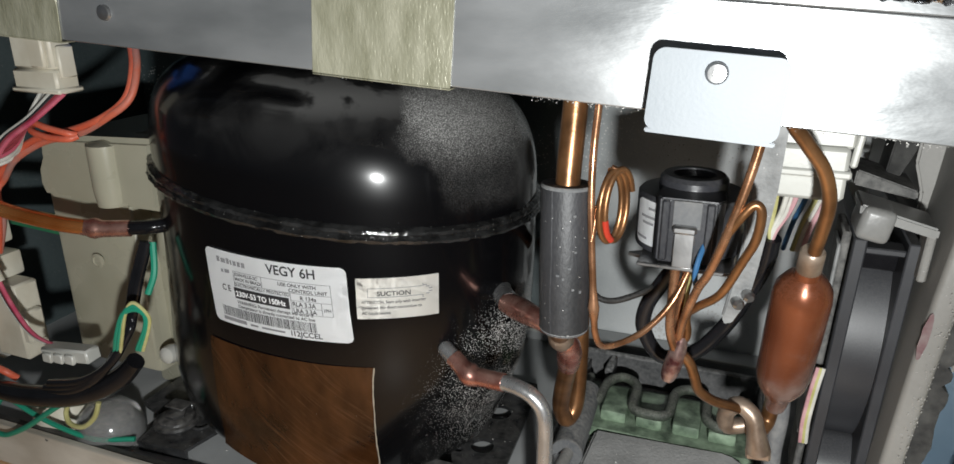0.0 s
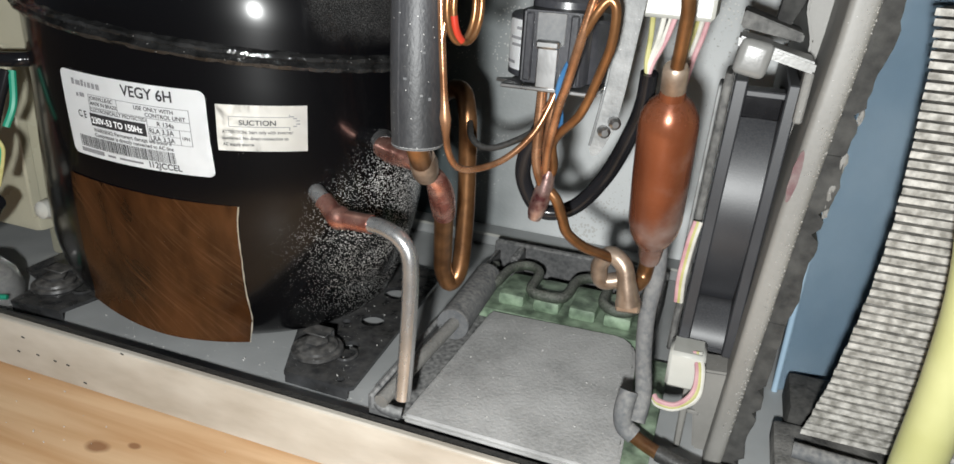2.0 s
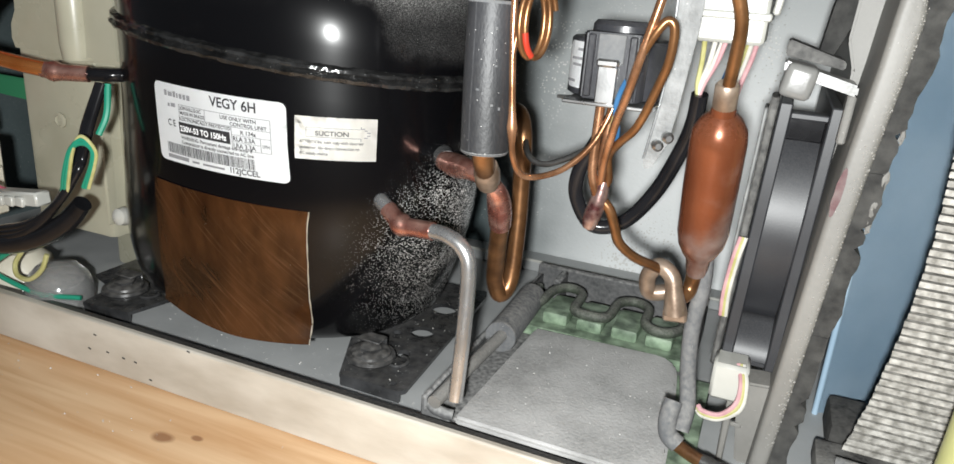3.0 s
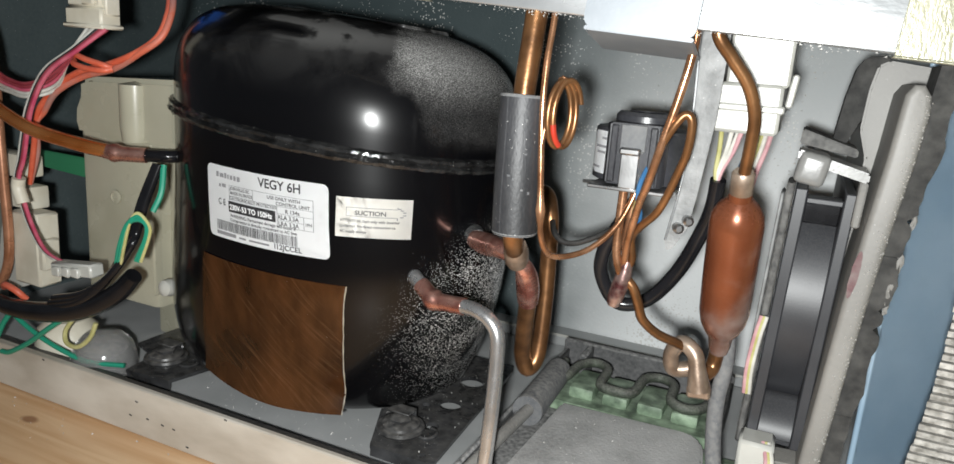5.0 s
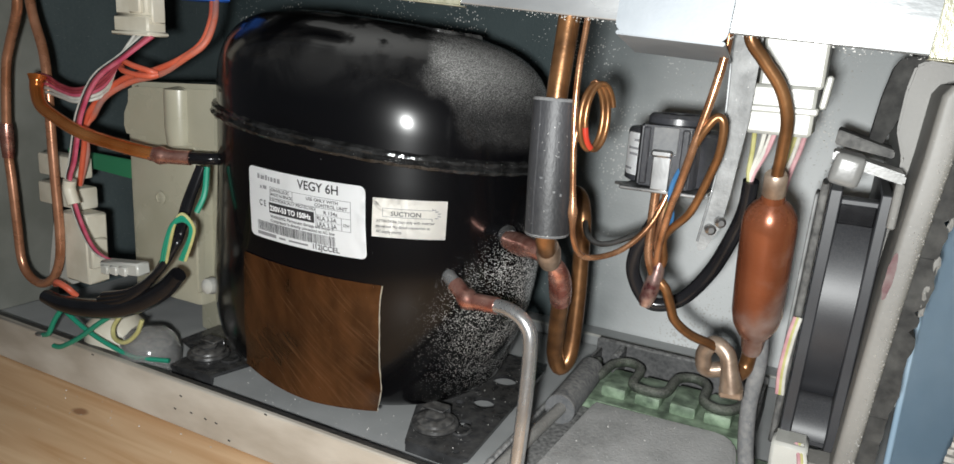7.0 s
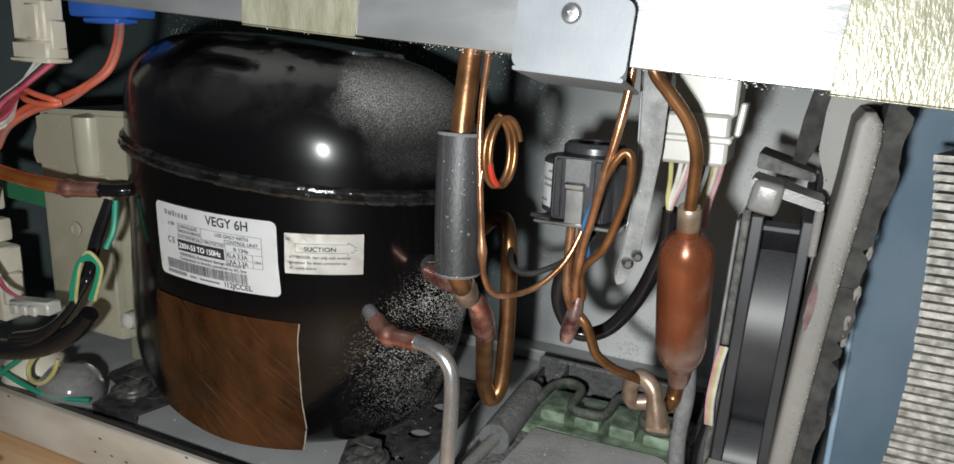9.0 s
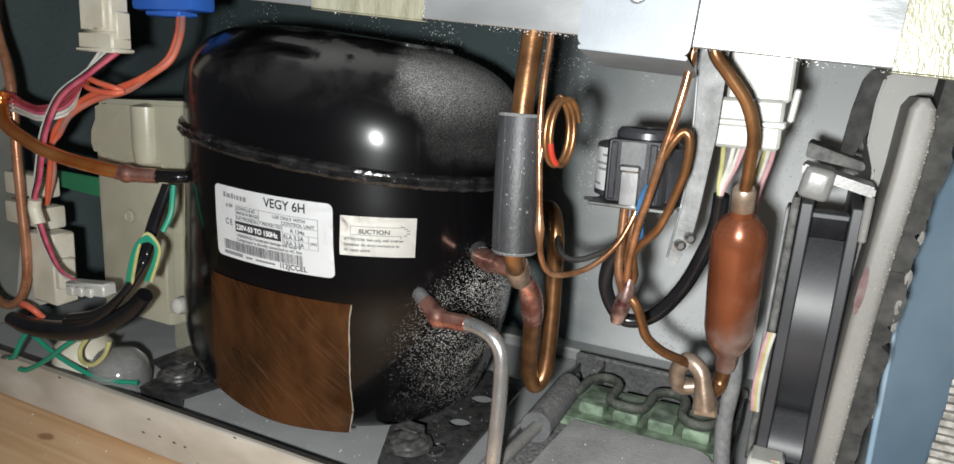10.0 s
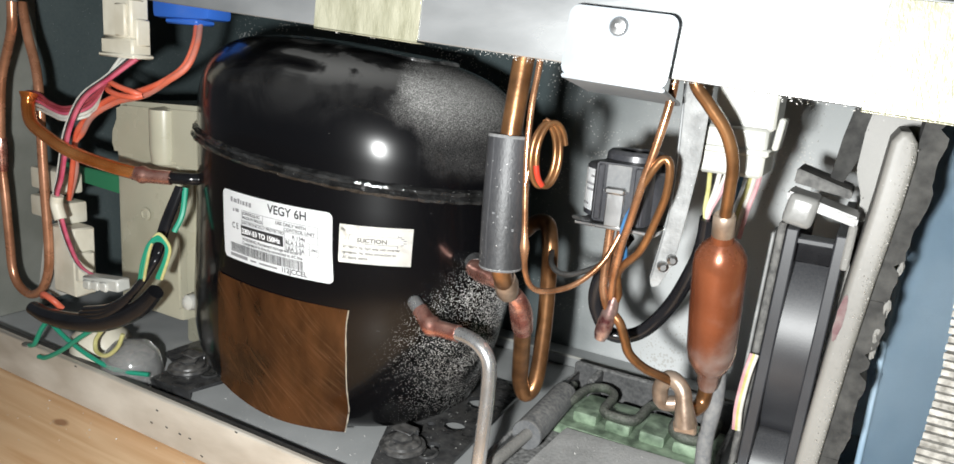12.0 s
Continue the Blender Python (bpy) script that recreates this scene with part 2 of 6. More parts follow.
def dusted_lit_wall():
    """The same sheet, with grey dust towards the fan and light falloff painted in."""
    m = surface("dusted_lit_back_sheet", (0.042, 0.062, 0.066), (0.066, 0.090, 0.094), 0.55, 0, 14, 0.4, 420)
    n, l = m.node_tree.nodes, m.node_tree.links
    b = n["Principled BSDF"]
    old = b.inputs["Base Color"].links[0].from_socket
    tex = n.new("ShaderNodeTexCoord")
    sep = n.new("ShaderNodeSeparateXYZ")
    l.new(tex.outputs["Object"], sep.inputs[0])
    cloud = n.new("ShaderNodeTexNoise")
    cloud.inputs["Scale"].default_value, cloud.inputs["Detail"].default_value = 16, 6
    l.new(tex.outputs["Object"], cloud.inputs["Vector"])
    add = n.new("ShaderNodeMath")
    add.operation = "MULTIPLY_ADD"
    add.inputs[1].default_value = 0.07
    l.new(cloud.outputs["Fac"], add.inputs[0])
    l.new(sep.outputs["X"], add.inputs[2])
    # dust towards the fan side, its tone lifted to paint the brighter wall
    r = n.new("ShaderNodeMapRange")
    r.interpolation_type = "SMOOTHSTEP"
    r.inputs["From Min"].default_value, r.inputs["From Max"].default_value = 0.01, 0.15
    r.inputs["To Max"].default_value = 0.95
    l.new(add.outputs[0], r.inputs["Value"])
    # less pale higher up: the lamp's falloff painted into the wall colour
    painted_falloff = n.new("ShaderNodeMapRange")
    painted_falloff.interpolation_type = "SMOOTHSTEP"
    painted_falloff.inputs["From Min"].default_value, painted_falloff.inputs["From Max"].default_value = 0.10, 0.24
    painted_falloff.inputs["To Min"].default_value, painted_falloff.inputs["To Max"].default_value = 1.0, 0.42
    l.new(sep.outputs["Z"], painted_falloff.inputs["Value"])
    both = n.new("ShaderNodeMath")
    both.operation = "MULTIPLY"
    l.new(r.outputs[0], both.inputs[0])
    l.new(painted_falloff.outputs[0], both.inputs[1])
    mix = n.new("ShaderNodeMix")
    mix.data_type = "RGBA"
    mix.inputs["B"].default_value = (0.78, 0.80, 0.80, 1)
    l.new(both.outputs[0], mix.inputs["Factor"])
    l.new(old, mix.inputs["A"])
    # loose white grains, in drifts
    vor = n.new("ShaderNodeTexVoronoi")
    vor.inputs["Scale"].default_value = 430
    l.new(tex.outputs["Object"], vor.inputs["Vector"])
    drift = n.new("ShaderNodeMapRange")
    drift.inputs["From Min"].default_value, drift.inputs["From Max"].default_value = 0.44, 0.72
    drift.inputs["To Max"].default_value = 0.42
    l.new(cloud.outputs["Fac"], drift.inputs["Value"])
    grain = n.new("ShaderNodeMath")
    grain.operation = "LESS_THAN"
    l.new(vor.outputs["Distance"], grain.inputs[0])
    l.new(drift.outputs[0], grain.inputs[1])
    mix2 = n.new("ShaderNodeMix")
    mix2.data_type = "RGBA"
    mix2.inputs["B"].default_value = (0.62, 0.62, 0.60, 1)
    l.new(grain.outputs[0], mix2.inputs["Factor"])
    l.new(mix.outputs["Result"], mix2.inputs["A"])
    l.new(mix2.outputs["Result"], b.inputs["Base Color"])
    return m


M_WALL = dusted_lit_wall()
M_FLOOR = surface("pan_sheet", (0.33, 0.345, 0.35), (0.43, 0.445, 0.45), 0.42, 0.0, 26, 0.08, 600, dust=0.25)
M_LIP = surface("painted_lip", (0.37, 0.33, 0.275), (0.60, 0.565, 0.50), 0.42, 0, 24, 0.15, 500, stretch=(0.6, 1, 1.6))
M_ZINC = surface("galvanised_steel", (0.24, 0.25, 0.255), (0.44, 0.45, 0.455), 0.24, 0.6, 26, 0.16, 240, stretch=(0.5, 1, 1.4))
M_STRIP = surface("dusty_zinc_strip", (0.14, 0.144, 0.144), (0.26, 0.265, 0.265), 0.6, 0.1, 120, 0.5, 700, dust=0.2, specks=0.45)
M_WHITEMETAL = surface("white_bracket", (0.19, 0.21, 0.23), (0.26, 0.28, 0.30), 0.5, 0.1, 40, 0.06)
M_TAPE = surface("filament_tape", (0.24, 0.235, 0.165), (0.36, 0.35, 0.265), 0.3, 0.2, 90, 0.5, 520, stretch=(2.2, 2.2, 0.7))
M_COPPER = surface("copper_pipe", (0.25, 0.115, 0.055), (0.54, 0.29, 0.165), 0.26, 0.75, 90, 0.1, 500)
M_COPPER_RED = surface("heat_tinted_copper", (0.34, 0.115, 0.085), (0.66, 0.37, 0.30), 0.26, 0.82, 130, 0.2, 400, dust=0.12)
M_COPPER_BRIGHT = surface("bright_copper", (0.62, 0.19, 0.045), (0.90, 0.38, 0.13), 0.2, 0.8, 40, 0.05, 500)
M_LOOP = surface("dull_pinkish_copper", (0.34, 0.145, 0.075), (0.56, 0.28, 0.17), 0.28, 0.5, 60, 0.1, 500)
M_COPPER_BROWN = surface("tarnished_copper", (0.13, 0.058, 0.022), (0.34, 0.165, 0.068), 0.3, 0.75, 70, 0.12, 500, dust=0.1)
M_KNOT = surface("burnt_braze", (0.13, 0.045, 0.045), (0.50, 0.38, 0.34), 0.3, 0.75, 160, 0.4, 300)
M_DRIER = surface("drier_copper", (0.165, 0.046, 0.018), (0.27, 0.088, 0.038), 0.26, 0.5, 24, 0.05, 700, dust=0.08, smear=((0.8, 0.0, -0.35), -0.015, 0.012, 0.7))
M_STEELPIPE = surface("plated_steel_pipe", (0.40, 0.40, 0.40), (0.60, 0.60, 0.605), 0.25, 0.8, 120, 0.15, 600, stretch=(1, 1, 0.4), dust=0.12)
M_BRONZE = surface("crimped_bronze", (0.20, 0.14, 0.10), (0.40, 0.31, 0.24), 0.36, 0.6, 120, 0.1, dust=0.15)
M_FOAM = surface("grey_foam_sleeve", (0.012, 0.013, 0.015), (0.030, 0.031, 0.035), 0.5, 0, 45, 0.25, 1100, stretch=(1, 1, 0.5), dust=0.10, specks=0.42)
M_DUSTFOAM = surface("dusty_foam_tube", (0.075, 0.080, 0.088), (0.13, 0.135, 0.14), 0.85, 0, 60, 0.25, 420, dust=0.6, specks=0.25)
M_COIL = surface("coil_plastic", (0.016, 0.017, 0.021), (0.034, 0.035, 0.041), 0.32, 0, 60, 0.1, 700, dust=0.10)
M_CREAM = surface("cream_nylon", (0.54, 0.50, 0.40), (0.66, 0.63, 0.53), 0.45, 0, 60, 0.05)
M_WHITEPL = surface("white_plastic", (0.40, 0.40, 0.365), (0.50, 0.50, 0.465), 0.3, 0, 50, 0.05, dust=0.15)
M_KHAKI = surface("khaki_plastic", (0.34, 0.325, 0.245), (0.40, 0.385, 0.30), 0.28, 0, 22, 0.05)
M_TRAY = surface("dusty_black_tray", (0.04, 0.042, 0.045), (0.11, 0.11, 0.112), 0.5, 0, 50, 0.3, 420, dust=0.7, dust_colour=(0.44, 0.435, 0.42))
M_LID = surface("dusty_tray_lid", (0.27, 0.268, 0.262), (0.50, 0.495, 0.485), 0.5, 0, 34, 0.6, 620, dust=0.35, dust_colour=(0.62, 0.61, 0.595), specks=0.35)
M_GREEN = surface("green_tray_floor", (0.07, 0.11, 0.07), (0.32, 0.43, 0.30), 0.4, 0, 110, 0.2, dust=0.15)
M_GREENTUBE = surface("grimy_green_tube", (0.016, 0.024, 0.016), (0.07, 0.088, 0.062), 0.6, 0, 200, 0.5, dust=0.4)
M_FELT = surface("grey_felt_panel", (0.135, 0.132, 0.124), (0.225, 0.22, 0.208), 0.9, 0, 26, 0.6, 700, dust=0.3, specks=0.4)
M_PANEL = surface("grey_panel_plastic", (0.155, 0.150, 0.139), (0.225, 0.218, 0.203), 0.5, 0, 18, 0.12, 600, dust=0.22, specks=0.3)
M_DUSTBLACK = surface("dust_coated_black", (0.04, 0.04, 0.04), (0.15, 0.147, 0.14), 0.8, 0, 150, 0.8, 600, dust=0.3)
M_HOLDER = surface("grey_white_plastic", (0.15, 0.15, 0.145), (0.22, 0.22, 0.212), 0.28, 0, 60, 0.1, 700, dust=0.2)
M_CRUMB = surface("pale_dust_crumbs", (0.45, 0.44, 0.42), (0.62, 0.61, 0.58), 0.9, 0, 300, 0.2)
M_GASKET = surface("dark_gasket", (0.012, 0.012, 0.012), (0.05, 0.049, 0.046), 0.9, 0, 120, 0.6, 400, dust=0.15)
M_BLUE = surface("blue_shroud", (0.30, 0.43, 0.55), (0.42, 0.55, 0.66), 0.42, 0, 16, 0.08, dust=0.1)
M_TAR = surface("dusty_tar_pad", (0.014, 0.014, 0.015), (0.30, 0.29, 0.27), 0.85, 0, 75, 0.6, 700, dust=0.18)
M_FIN = surface("dusty_fins", (0.20, 0.19, 0.17), (0.58, 0.56, 0.52), 0.75, 0.1, 260, 0.6, 900, dust=0.3)
M_HOSE = surface("pale_green_hose", (0.50, 0.50, 0.22), (0.60, 0.60, 0.30), 0.45, 0, 30, 0.05)
M_LABEL = surface("label_paper", (0.84, 0.85, 0.86), (0.87, 0.88, 0.89), 0.45, 0, 20, 0.02)
M_LABEL2 = surface("aged_label_paper", (0.74, 0.72, 0.67), (0.82, 0.81, 0.78), 0.5, 0, 40, 0.02, smear=((0.9, 0.0, 0.0), 0.006, 0.014, 0.45))
M_INK = plain("black_ink", (0.02, 0.02, 0.022), 0.5)
M_GREYINK = plain("grey_ink", (0.22, 0.22, 0.23), 0.5)


def brushed_patch():
    """Brown glossy film with sweeping fine brush arcs and a few scratches."""
    m = surface("brown_tape_patch", (0.022, 0.0085, 0.0032), (0.120, 0.048, 0.017), 0.16, 0, 30, 0.06, 130, stretch=(1.6, 1, 0.6), turn=38, specks=0.14)
    n, l = m.node_tree.nodes, m.node_tree.links
    b = n["Principled BSDF"]
    old = b.inputs["Base Color"].links[0].from_socket
    tex = n.new("ShaderNodeTexCoord")
    mp = n.new("ShaderNodeMapping")
    mp.vector_type = "TEXTURE"
    mp.inputs["Rotation"].default_value = (0, radians(-40), 0)
    mp.inputs["Scale"].default_value = (1 / 620, 1 / 28, 1 / 28)
    l.new(tex.outputs["Object"], mp.inputs[0])
    wave = n.new("ShaderNodeTexNoise")
    wave.inputs["Scale"].default_value, wave.inputs["Detail"].default_value, wave.inputs["Distortion"].default_value = 1.0, 4, 0.8
    l.new(mp.outputs[0], wave.inputs["Vector"])
    cloud = n.new("ShaderNodeTexNoise")
    cloud.inputs["Scale"].default_value, cloud.inputs["Detail"].default_value = 38, 4
    l.new(tex.outputs["Object"], cloud.inputs["Vector"])
    sharp = n.new("ShaderNodeMapRange")
    sharp.inputs["From Min"].default_value, sharp.inputs["From Max"].default_value = 0.52, 0.74
    l.new(wave.outputs["Fac"], sharp.inputs["Value"])
    where = n.new("ShaderNodeMapRange")
    where.inputs["From Min"].default_value, where.inputs["From Max"].default_value, where.inputs["To Max"].default_value = 0.40, 0.74, 0.45
    l.new(cloud.outputs["Fac"], where.inputs["Value"])
    mul = n.new("ShaderNodeMath")
    mul.operation = "MULTIPLY"
    l.new(sharp.outputs[0], mul.inputs[0])
    l.new(where.outputs[0], mul.inputs[1])
    mix = n.new("ShaderNodeMix")
    mix.data_type = "RGBA"
    mix.inputs["B"].default_value = (0.30, 0.155, 0.075, 1)
    l.new(mul.outputs[0], mix.inputs["Factor"])
    l.new(old, mix.inputs["A"])
    l.new(mix.outputs["Result"], b.inputs["Base Color"])
    return m


M_PATCH = brushed_patch()
M_PALEDGE = surface("pale_torn_edge", (0.45, 0.40, 0.32), (0.65, 0.60, 0.52), 0.7, 0, 200, 0.3)
M_WOOD = wood_floor()
M_ORANGE = surface("orange_wire", (0.55, 0.075, 0.03), (0.66, 0.13, 0.065), 0.42, 0, 90, 0.1, dust=0.18)
M_ORANGEGREY = surface("dusty_orange_wire", (0.40, 0.20, 0.17), (0.58, 0.12, 0.06), 0.5, 0, 40, 0.1, dust=0.3)
M_MAROON = surface("maroon_wire", (0.22, 0.02, 0.035), (0.32, 0.06, 0.075), 0.4, 0, 120, 0.1)
M_MAGENTA = surface("dark_pink_wire", (0.46, 0.06, 0.12), (0.58, 0.15, 0.20), 0.4, 0, 120, 0.1)
M_PINK = surface("pink_wire", (0.42, 0.22, 0.24), (0.55, 0.34, 0.35), 0.45, 0, 150, 0.1)
M_WIREWHITE = surface("white_wire", (0.44, 0.43, 0.39), (0.60, 0.59, 0.54), 0.45, 0, 150, 0.1)
M_YELLOW = surface("yellow_wire", (0.36, 0.34, 0.13), (0.48, 0.46, 0.22), 0.45, 0, 150, 0.1)
M_TEAL = plain("green_wire", (0.015, 0.24, 0.15), 0.4)
M_BLUEWIRE = plain("blue_wire", (0.03, 0.115, 0.25), 0.45)
M_BLUECAP = plain("blue_plastic", (0.03, 0.12, 0.48), 0.4)
M_GREENTAPE = plain("green_sleeve", (0.03, 0.19, 0.09), 0.5)
M_SCREW = surface("steel_screw", (0.38, 0.38, 0.38), (0.55, 0.55, 0.55), 0.3, 0.95, 60, 0.04)
M_CLEAR = plain("clear_plastic", (0.95, 0.95, 0.93), 0.12, 0, 0.85)
M_REDMARK = surface("red_marker", (0.12, 0.06, 0.065), (0.19, 0.15, 0.145), 0.9, 0, 200, 0.4)
M_SIDE = surface("olive_grey_sheet", (0.20, 0.205, 0.18), (0.30, 0.305, 0.275), 0.45, 0.2, 20, 0.1)
M_SHUT = surface("cabinet_sheet", (0.30, 0.31, 0.31), (0.42, 0.43, 0.43), 0.5, 0.2, 14, 0.1)

# ---- building tools ----
BASE = {}


def thing(name, at, label, category, group="", kind=""):
    ob = tagged(new(name), label, category, group, kind)
    ob.empty_display_size = 0.02
    ob.location = at
    BASE[ob] = Vector(at)
    return ob


def finish(bm, name, material, base, smooth=True):
    bmesh.ops.recalc_face_normals(bm, faces=bm.faces)
    bmesh.ops.translate(bm, verts=bm.verts, vec=-base)
    me = bpy.data.meshes.new(name)
    bm.to_mesh(me)
    bm.free()
    me.materials.append(material)
    if smooth:
        me.shade_smooth()
        me.set_sharp_from_angle(angle=radians(38))
    return me


def part(name, bm, material, parent, label="", smooth=True):
    """One mesh under a thing or a part; bm is in world metres."""
    ob = new(name, finish(bm, name, material, BASE[parent], smooth))
    ob.parent = parent
    BASE[ob] = BASE[parent]
    return tagged(ob, label)


def solo(name, bm, material, at, label, category="", kind="", group="", smooth=True):
    ob = new(name, finish(bm, name, material, Vector(at), smooth))
    ob.location = at
    BASE[ob] = Vector(at)
    return tagged(ob, label, category, group, kind)


def box(x0, x1, y0, y1, z0, z1, bevel=0.0, turn=None, bm=None, segments=2):
    b = bmesh.new()
    bmesh.ops.create_cube(b, size=1)
    for v in b.verts:
        v.co = Vector(((x0 + x1) / 2 + v.co.x * (x1 - x0), (y0 + y1) / 2 + v.co.y * (y1 - y0), (z0 + z1) / 2 + v.co.z * (z1 - z0)))
    if bevel:
        bmesh.ops.bevel(b, geom=b.edges[:] + b.verts[:], offset=bevel, segments=1 if bevel <= 0.0016 else segments, affect="EDGES", profile=0.6)
    if turn is not None:
        c = Vector(((x0 + x1) / 2, (y0 + y1) / 2, (z0 + z1) / 2))
        bmesh.ops.transform(b, matrix=Matrix.Translation(c) @ turn @ Matrix.Translation(-c), verts=b.verts)
    if bm is None:
        return b
    return merge(bm, b)


def merge(a, b):
    me = bpy.data.meshes.new("join")
    b.to_mesh(me)
    b.free()
    a.from_mesh(me)
    bpy.data.meshes.remove(me)
    return a


def spline(points, steps):
    """Catmull-Rom through the points."""
    p = [Vector(q) for q in points]
    p = [p[0] * 2 - p[1]] + p + [p[-1] * 2 - p[-2]]
    out = []
    for i in range(1, len(p) - 2):
        for s in range(steps):
            t = s / steps
            a, b, c, d = p[i - 1], p[i], p[i + 1], p[i + 2]
            out.append(0.5 * (2 * b + (c - a) * t + (2 * a - 5 * b + 4 * c - d) * t * t + (3 * b - a - 3 * c + d) * t ** 3))
    return out + [p[-2]]


def tube(points, radius, sides=12, steps=6, flat=1.0, bm=None):
    """A round (or flattened) tube along a smooth line; radius is a number or a function of 0..1 along it."""
    line = spline(points, steps) if steps > 1 else [Vector(q) for q in points]
    b = bm or bmesh.new()
    rings = []
    up = Vector((0.31, 0.2, 0.93)).normalized()
    for i, c in enumerate(line):
        way = (line[min(i + 1, len(line) - 1)] - line[max(i - 1, 0)]).normalized()
        side = up.cross(way)
        if side.length < 1e-4:
            side = Vector((1, 0, 0))
        side.normalize()
        up = way.cross(side).normalized()
        r = radius(i / (len(line) - 1)) if callable(radius) else radius
        rings.append([b.verts.new(c + side * (r * math.cos(2 * math.pi * k / sides)) + up * (r * flat * math.sin(2 * math.pi * k / sides))) for k in range(sides)])
    for p, q in zip(rings, rings[1:]):
        for k in range(sides):
            b.faces.new((p[k], p[(k + 1) % sides], q[(k + 1) % sides], q[k]))
    b.faces.new(rings[0][::-1])
    b.faces.new(rings[-1])
    return b


def lathe(profile, origin, axis=(0, 0, 1), sides=32, bm=None):
    """Turns (radius, height) pairs round an axis through origin."""
    b = bmesh.new()
    rings = []
    for r, h in profile:
        rings.append([b.verts.new((r * math.cos(2 * math.pi * k / sides), r * math.sin(2 * math.pi * k / sides), h)) for k in range(sides)])
    for p, q in zip(rings, rings[1:]):
        for k in range(sides):
            b.faces.new((p[k], p[(k + 1) % sides], q[(k + 1) % sides], q[k]))
    b.faces.new(rings[0][::-1])
    b.faces.new(rings[-1])
    m = Matrix.Translation(origin) @ Vector(axis).to_track_quat("Z", "Y").to_matrix().to_4x4()
    bmesh.ops.transform(b, matrix=m, verts=b.verts)
    if bm is None:
        return b
    return merge(bm, b)


def prism(outline, thickness, place, holes=0, bevel=0.0):
    """A flat outline (u, v) pushed up to a thickness along w; place maps u, v, w to the world."""
    b = bmesh.new()
    f = b.faces.new([b.verts.new((u, v, 0)) for u, v in outline])
    g = bmesh.ops.extrude_face_region(b, geom=[f])
    bmesh.ops.translate(b, verts=[v for v in g["geom"] if isinstance(v, bmesh.types.BMVert)], vec=(0, 0, thickness))
    if bevel:
        bmesh.ops.bevel(b, geom=b.edges[:], offset=bevel, segments=2, affect="EDGES")
    bmesh.ops.transform(b, matrix=place, verts=b.verts)
    return b


def rounded(w, h, r, n=5):
    """Outline of a rounded rectangle, centred."""
    out = []
    for cx, cy, a0 in ((w / 2 - r, h / 2 - r, 0), (-w / 2 + r, h / 2 - r, 90), (-w / 2 + r, -h / 2 + r, 180), (w / 2 - r, -h / 2 + r, 270)):
        for i in range(n + 1):
            a = radians(a0 + 90 * i / n)
            out.append((cx + r * math.cos(a), cy + r * math.sin(a)))
    return out


def letters(text, size, bold=0.018):
    """The built-in font's outlines as vertices and faces, flat, starting at 0, 0."""
    c = bpy.data.curves.new("letters", "FONT")
    c.body, c.size, c.offset = text, size, size * bold
    ob = new("letters", c)
    bpy.context.view_layer.update()
    me = ob.evaluated_get(bpy.context.evaluated_depsgraph_get()).to_mesh()
    b = bmesh.new()
    b.from_mesh(me)
    bpy.data.objects.remove(ob)
    bpy.data.curves.remove(c)
    return b

# ---- the setting ----
solo("ground", box(-1.6, 1.6, -1.6, 1.4, -0.058, -0.018), M_WOOD, (0, 0, -0.058), "knotty varnished pine boards under the cabinet", "floor", "structure")
solo("floor", box(-0.36, 0.42, 0.0024, 0.245, -0.004, 0.0), M_FLOOR, (0, 0, 0), "grey sheet-metal base pan, dusty", "floor", "structure")
b = box(-0.40, 0.46, -0.0065, -0.0035, -0.018, 0.0115, 0.0010)
box(-0.40, 0.46, -0.0066, -0.0028, 0.0100, 0.0120, 0.0008, bm=b)
solo("trim", b, M_LIP, (0, 0, -0.018), "cream-painted scuffed front lip of the base pan", "trim", "structure")
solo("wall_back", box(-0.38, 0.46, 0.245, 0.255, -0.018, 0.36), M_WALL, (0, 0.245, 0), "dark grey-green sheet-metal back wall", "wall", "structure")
solo("wall_left", box(-0.385, -0.36, 0.0, 0.245, -0.018, 0.36), M_BACK, (-0.36, 0, 0), "dark grey-green sheet-metal side wall", "wall", "structure")
solo("wall_right", box(0.42, 0.445, 0.0, 0.245, -0.018, 0.36), M_BACK, (0.42, 0, 0), "dark grey-green sheet-metal side wall", "wall", "structure")
# paler strip laid over the front part of the side wall
solo("side_strip", box(-0.3598, -0.3575, 0.002, 0.064, 0.0005, 0.340, 0.0006), M_SIDE, (-0.36, 0.03, 0), "olive-grey strip along the front of the side wall", "trim", "structure")
solo("ceiling", box(-0.385, 0.445, -0.02, 0.255, 0.345, 0.36), M_BACK, (0, 0, 0.345), "dark sheet-metal roof of the compartment", "ceiling", "structure")
# ledge folded along the foot of the back wall
solo("baseboard", box(-0.36, 0.20, 0.225, 0.2445, 0.0, 0.009, 0.0015), M_SHUT, (0, 0.23, 0), "pale folded ledge along the foot of the wall", "trim", "structure")

# white tube added to paint the bright line on the ledge's edge
solo("ledge_highlight", tube([(-0.35, 0.2246, 0.0090), (-0.1, 0.2246, 0.0092), (0.199, 0.2246, 0.0090)], 0.0011, 8, 3), M_WHITEPL, (0, 0.2246, 0.009), "white tube drawing the highlight along the folded ledge", "trim", "structure")

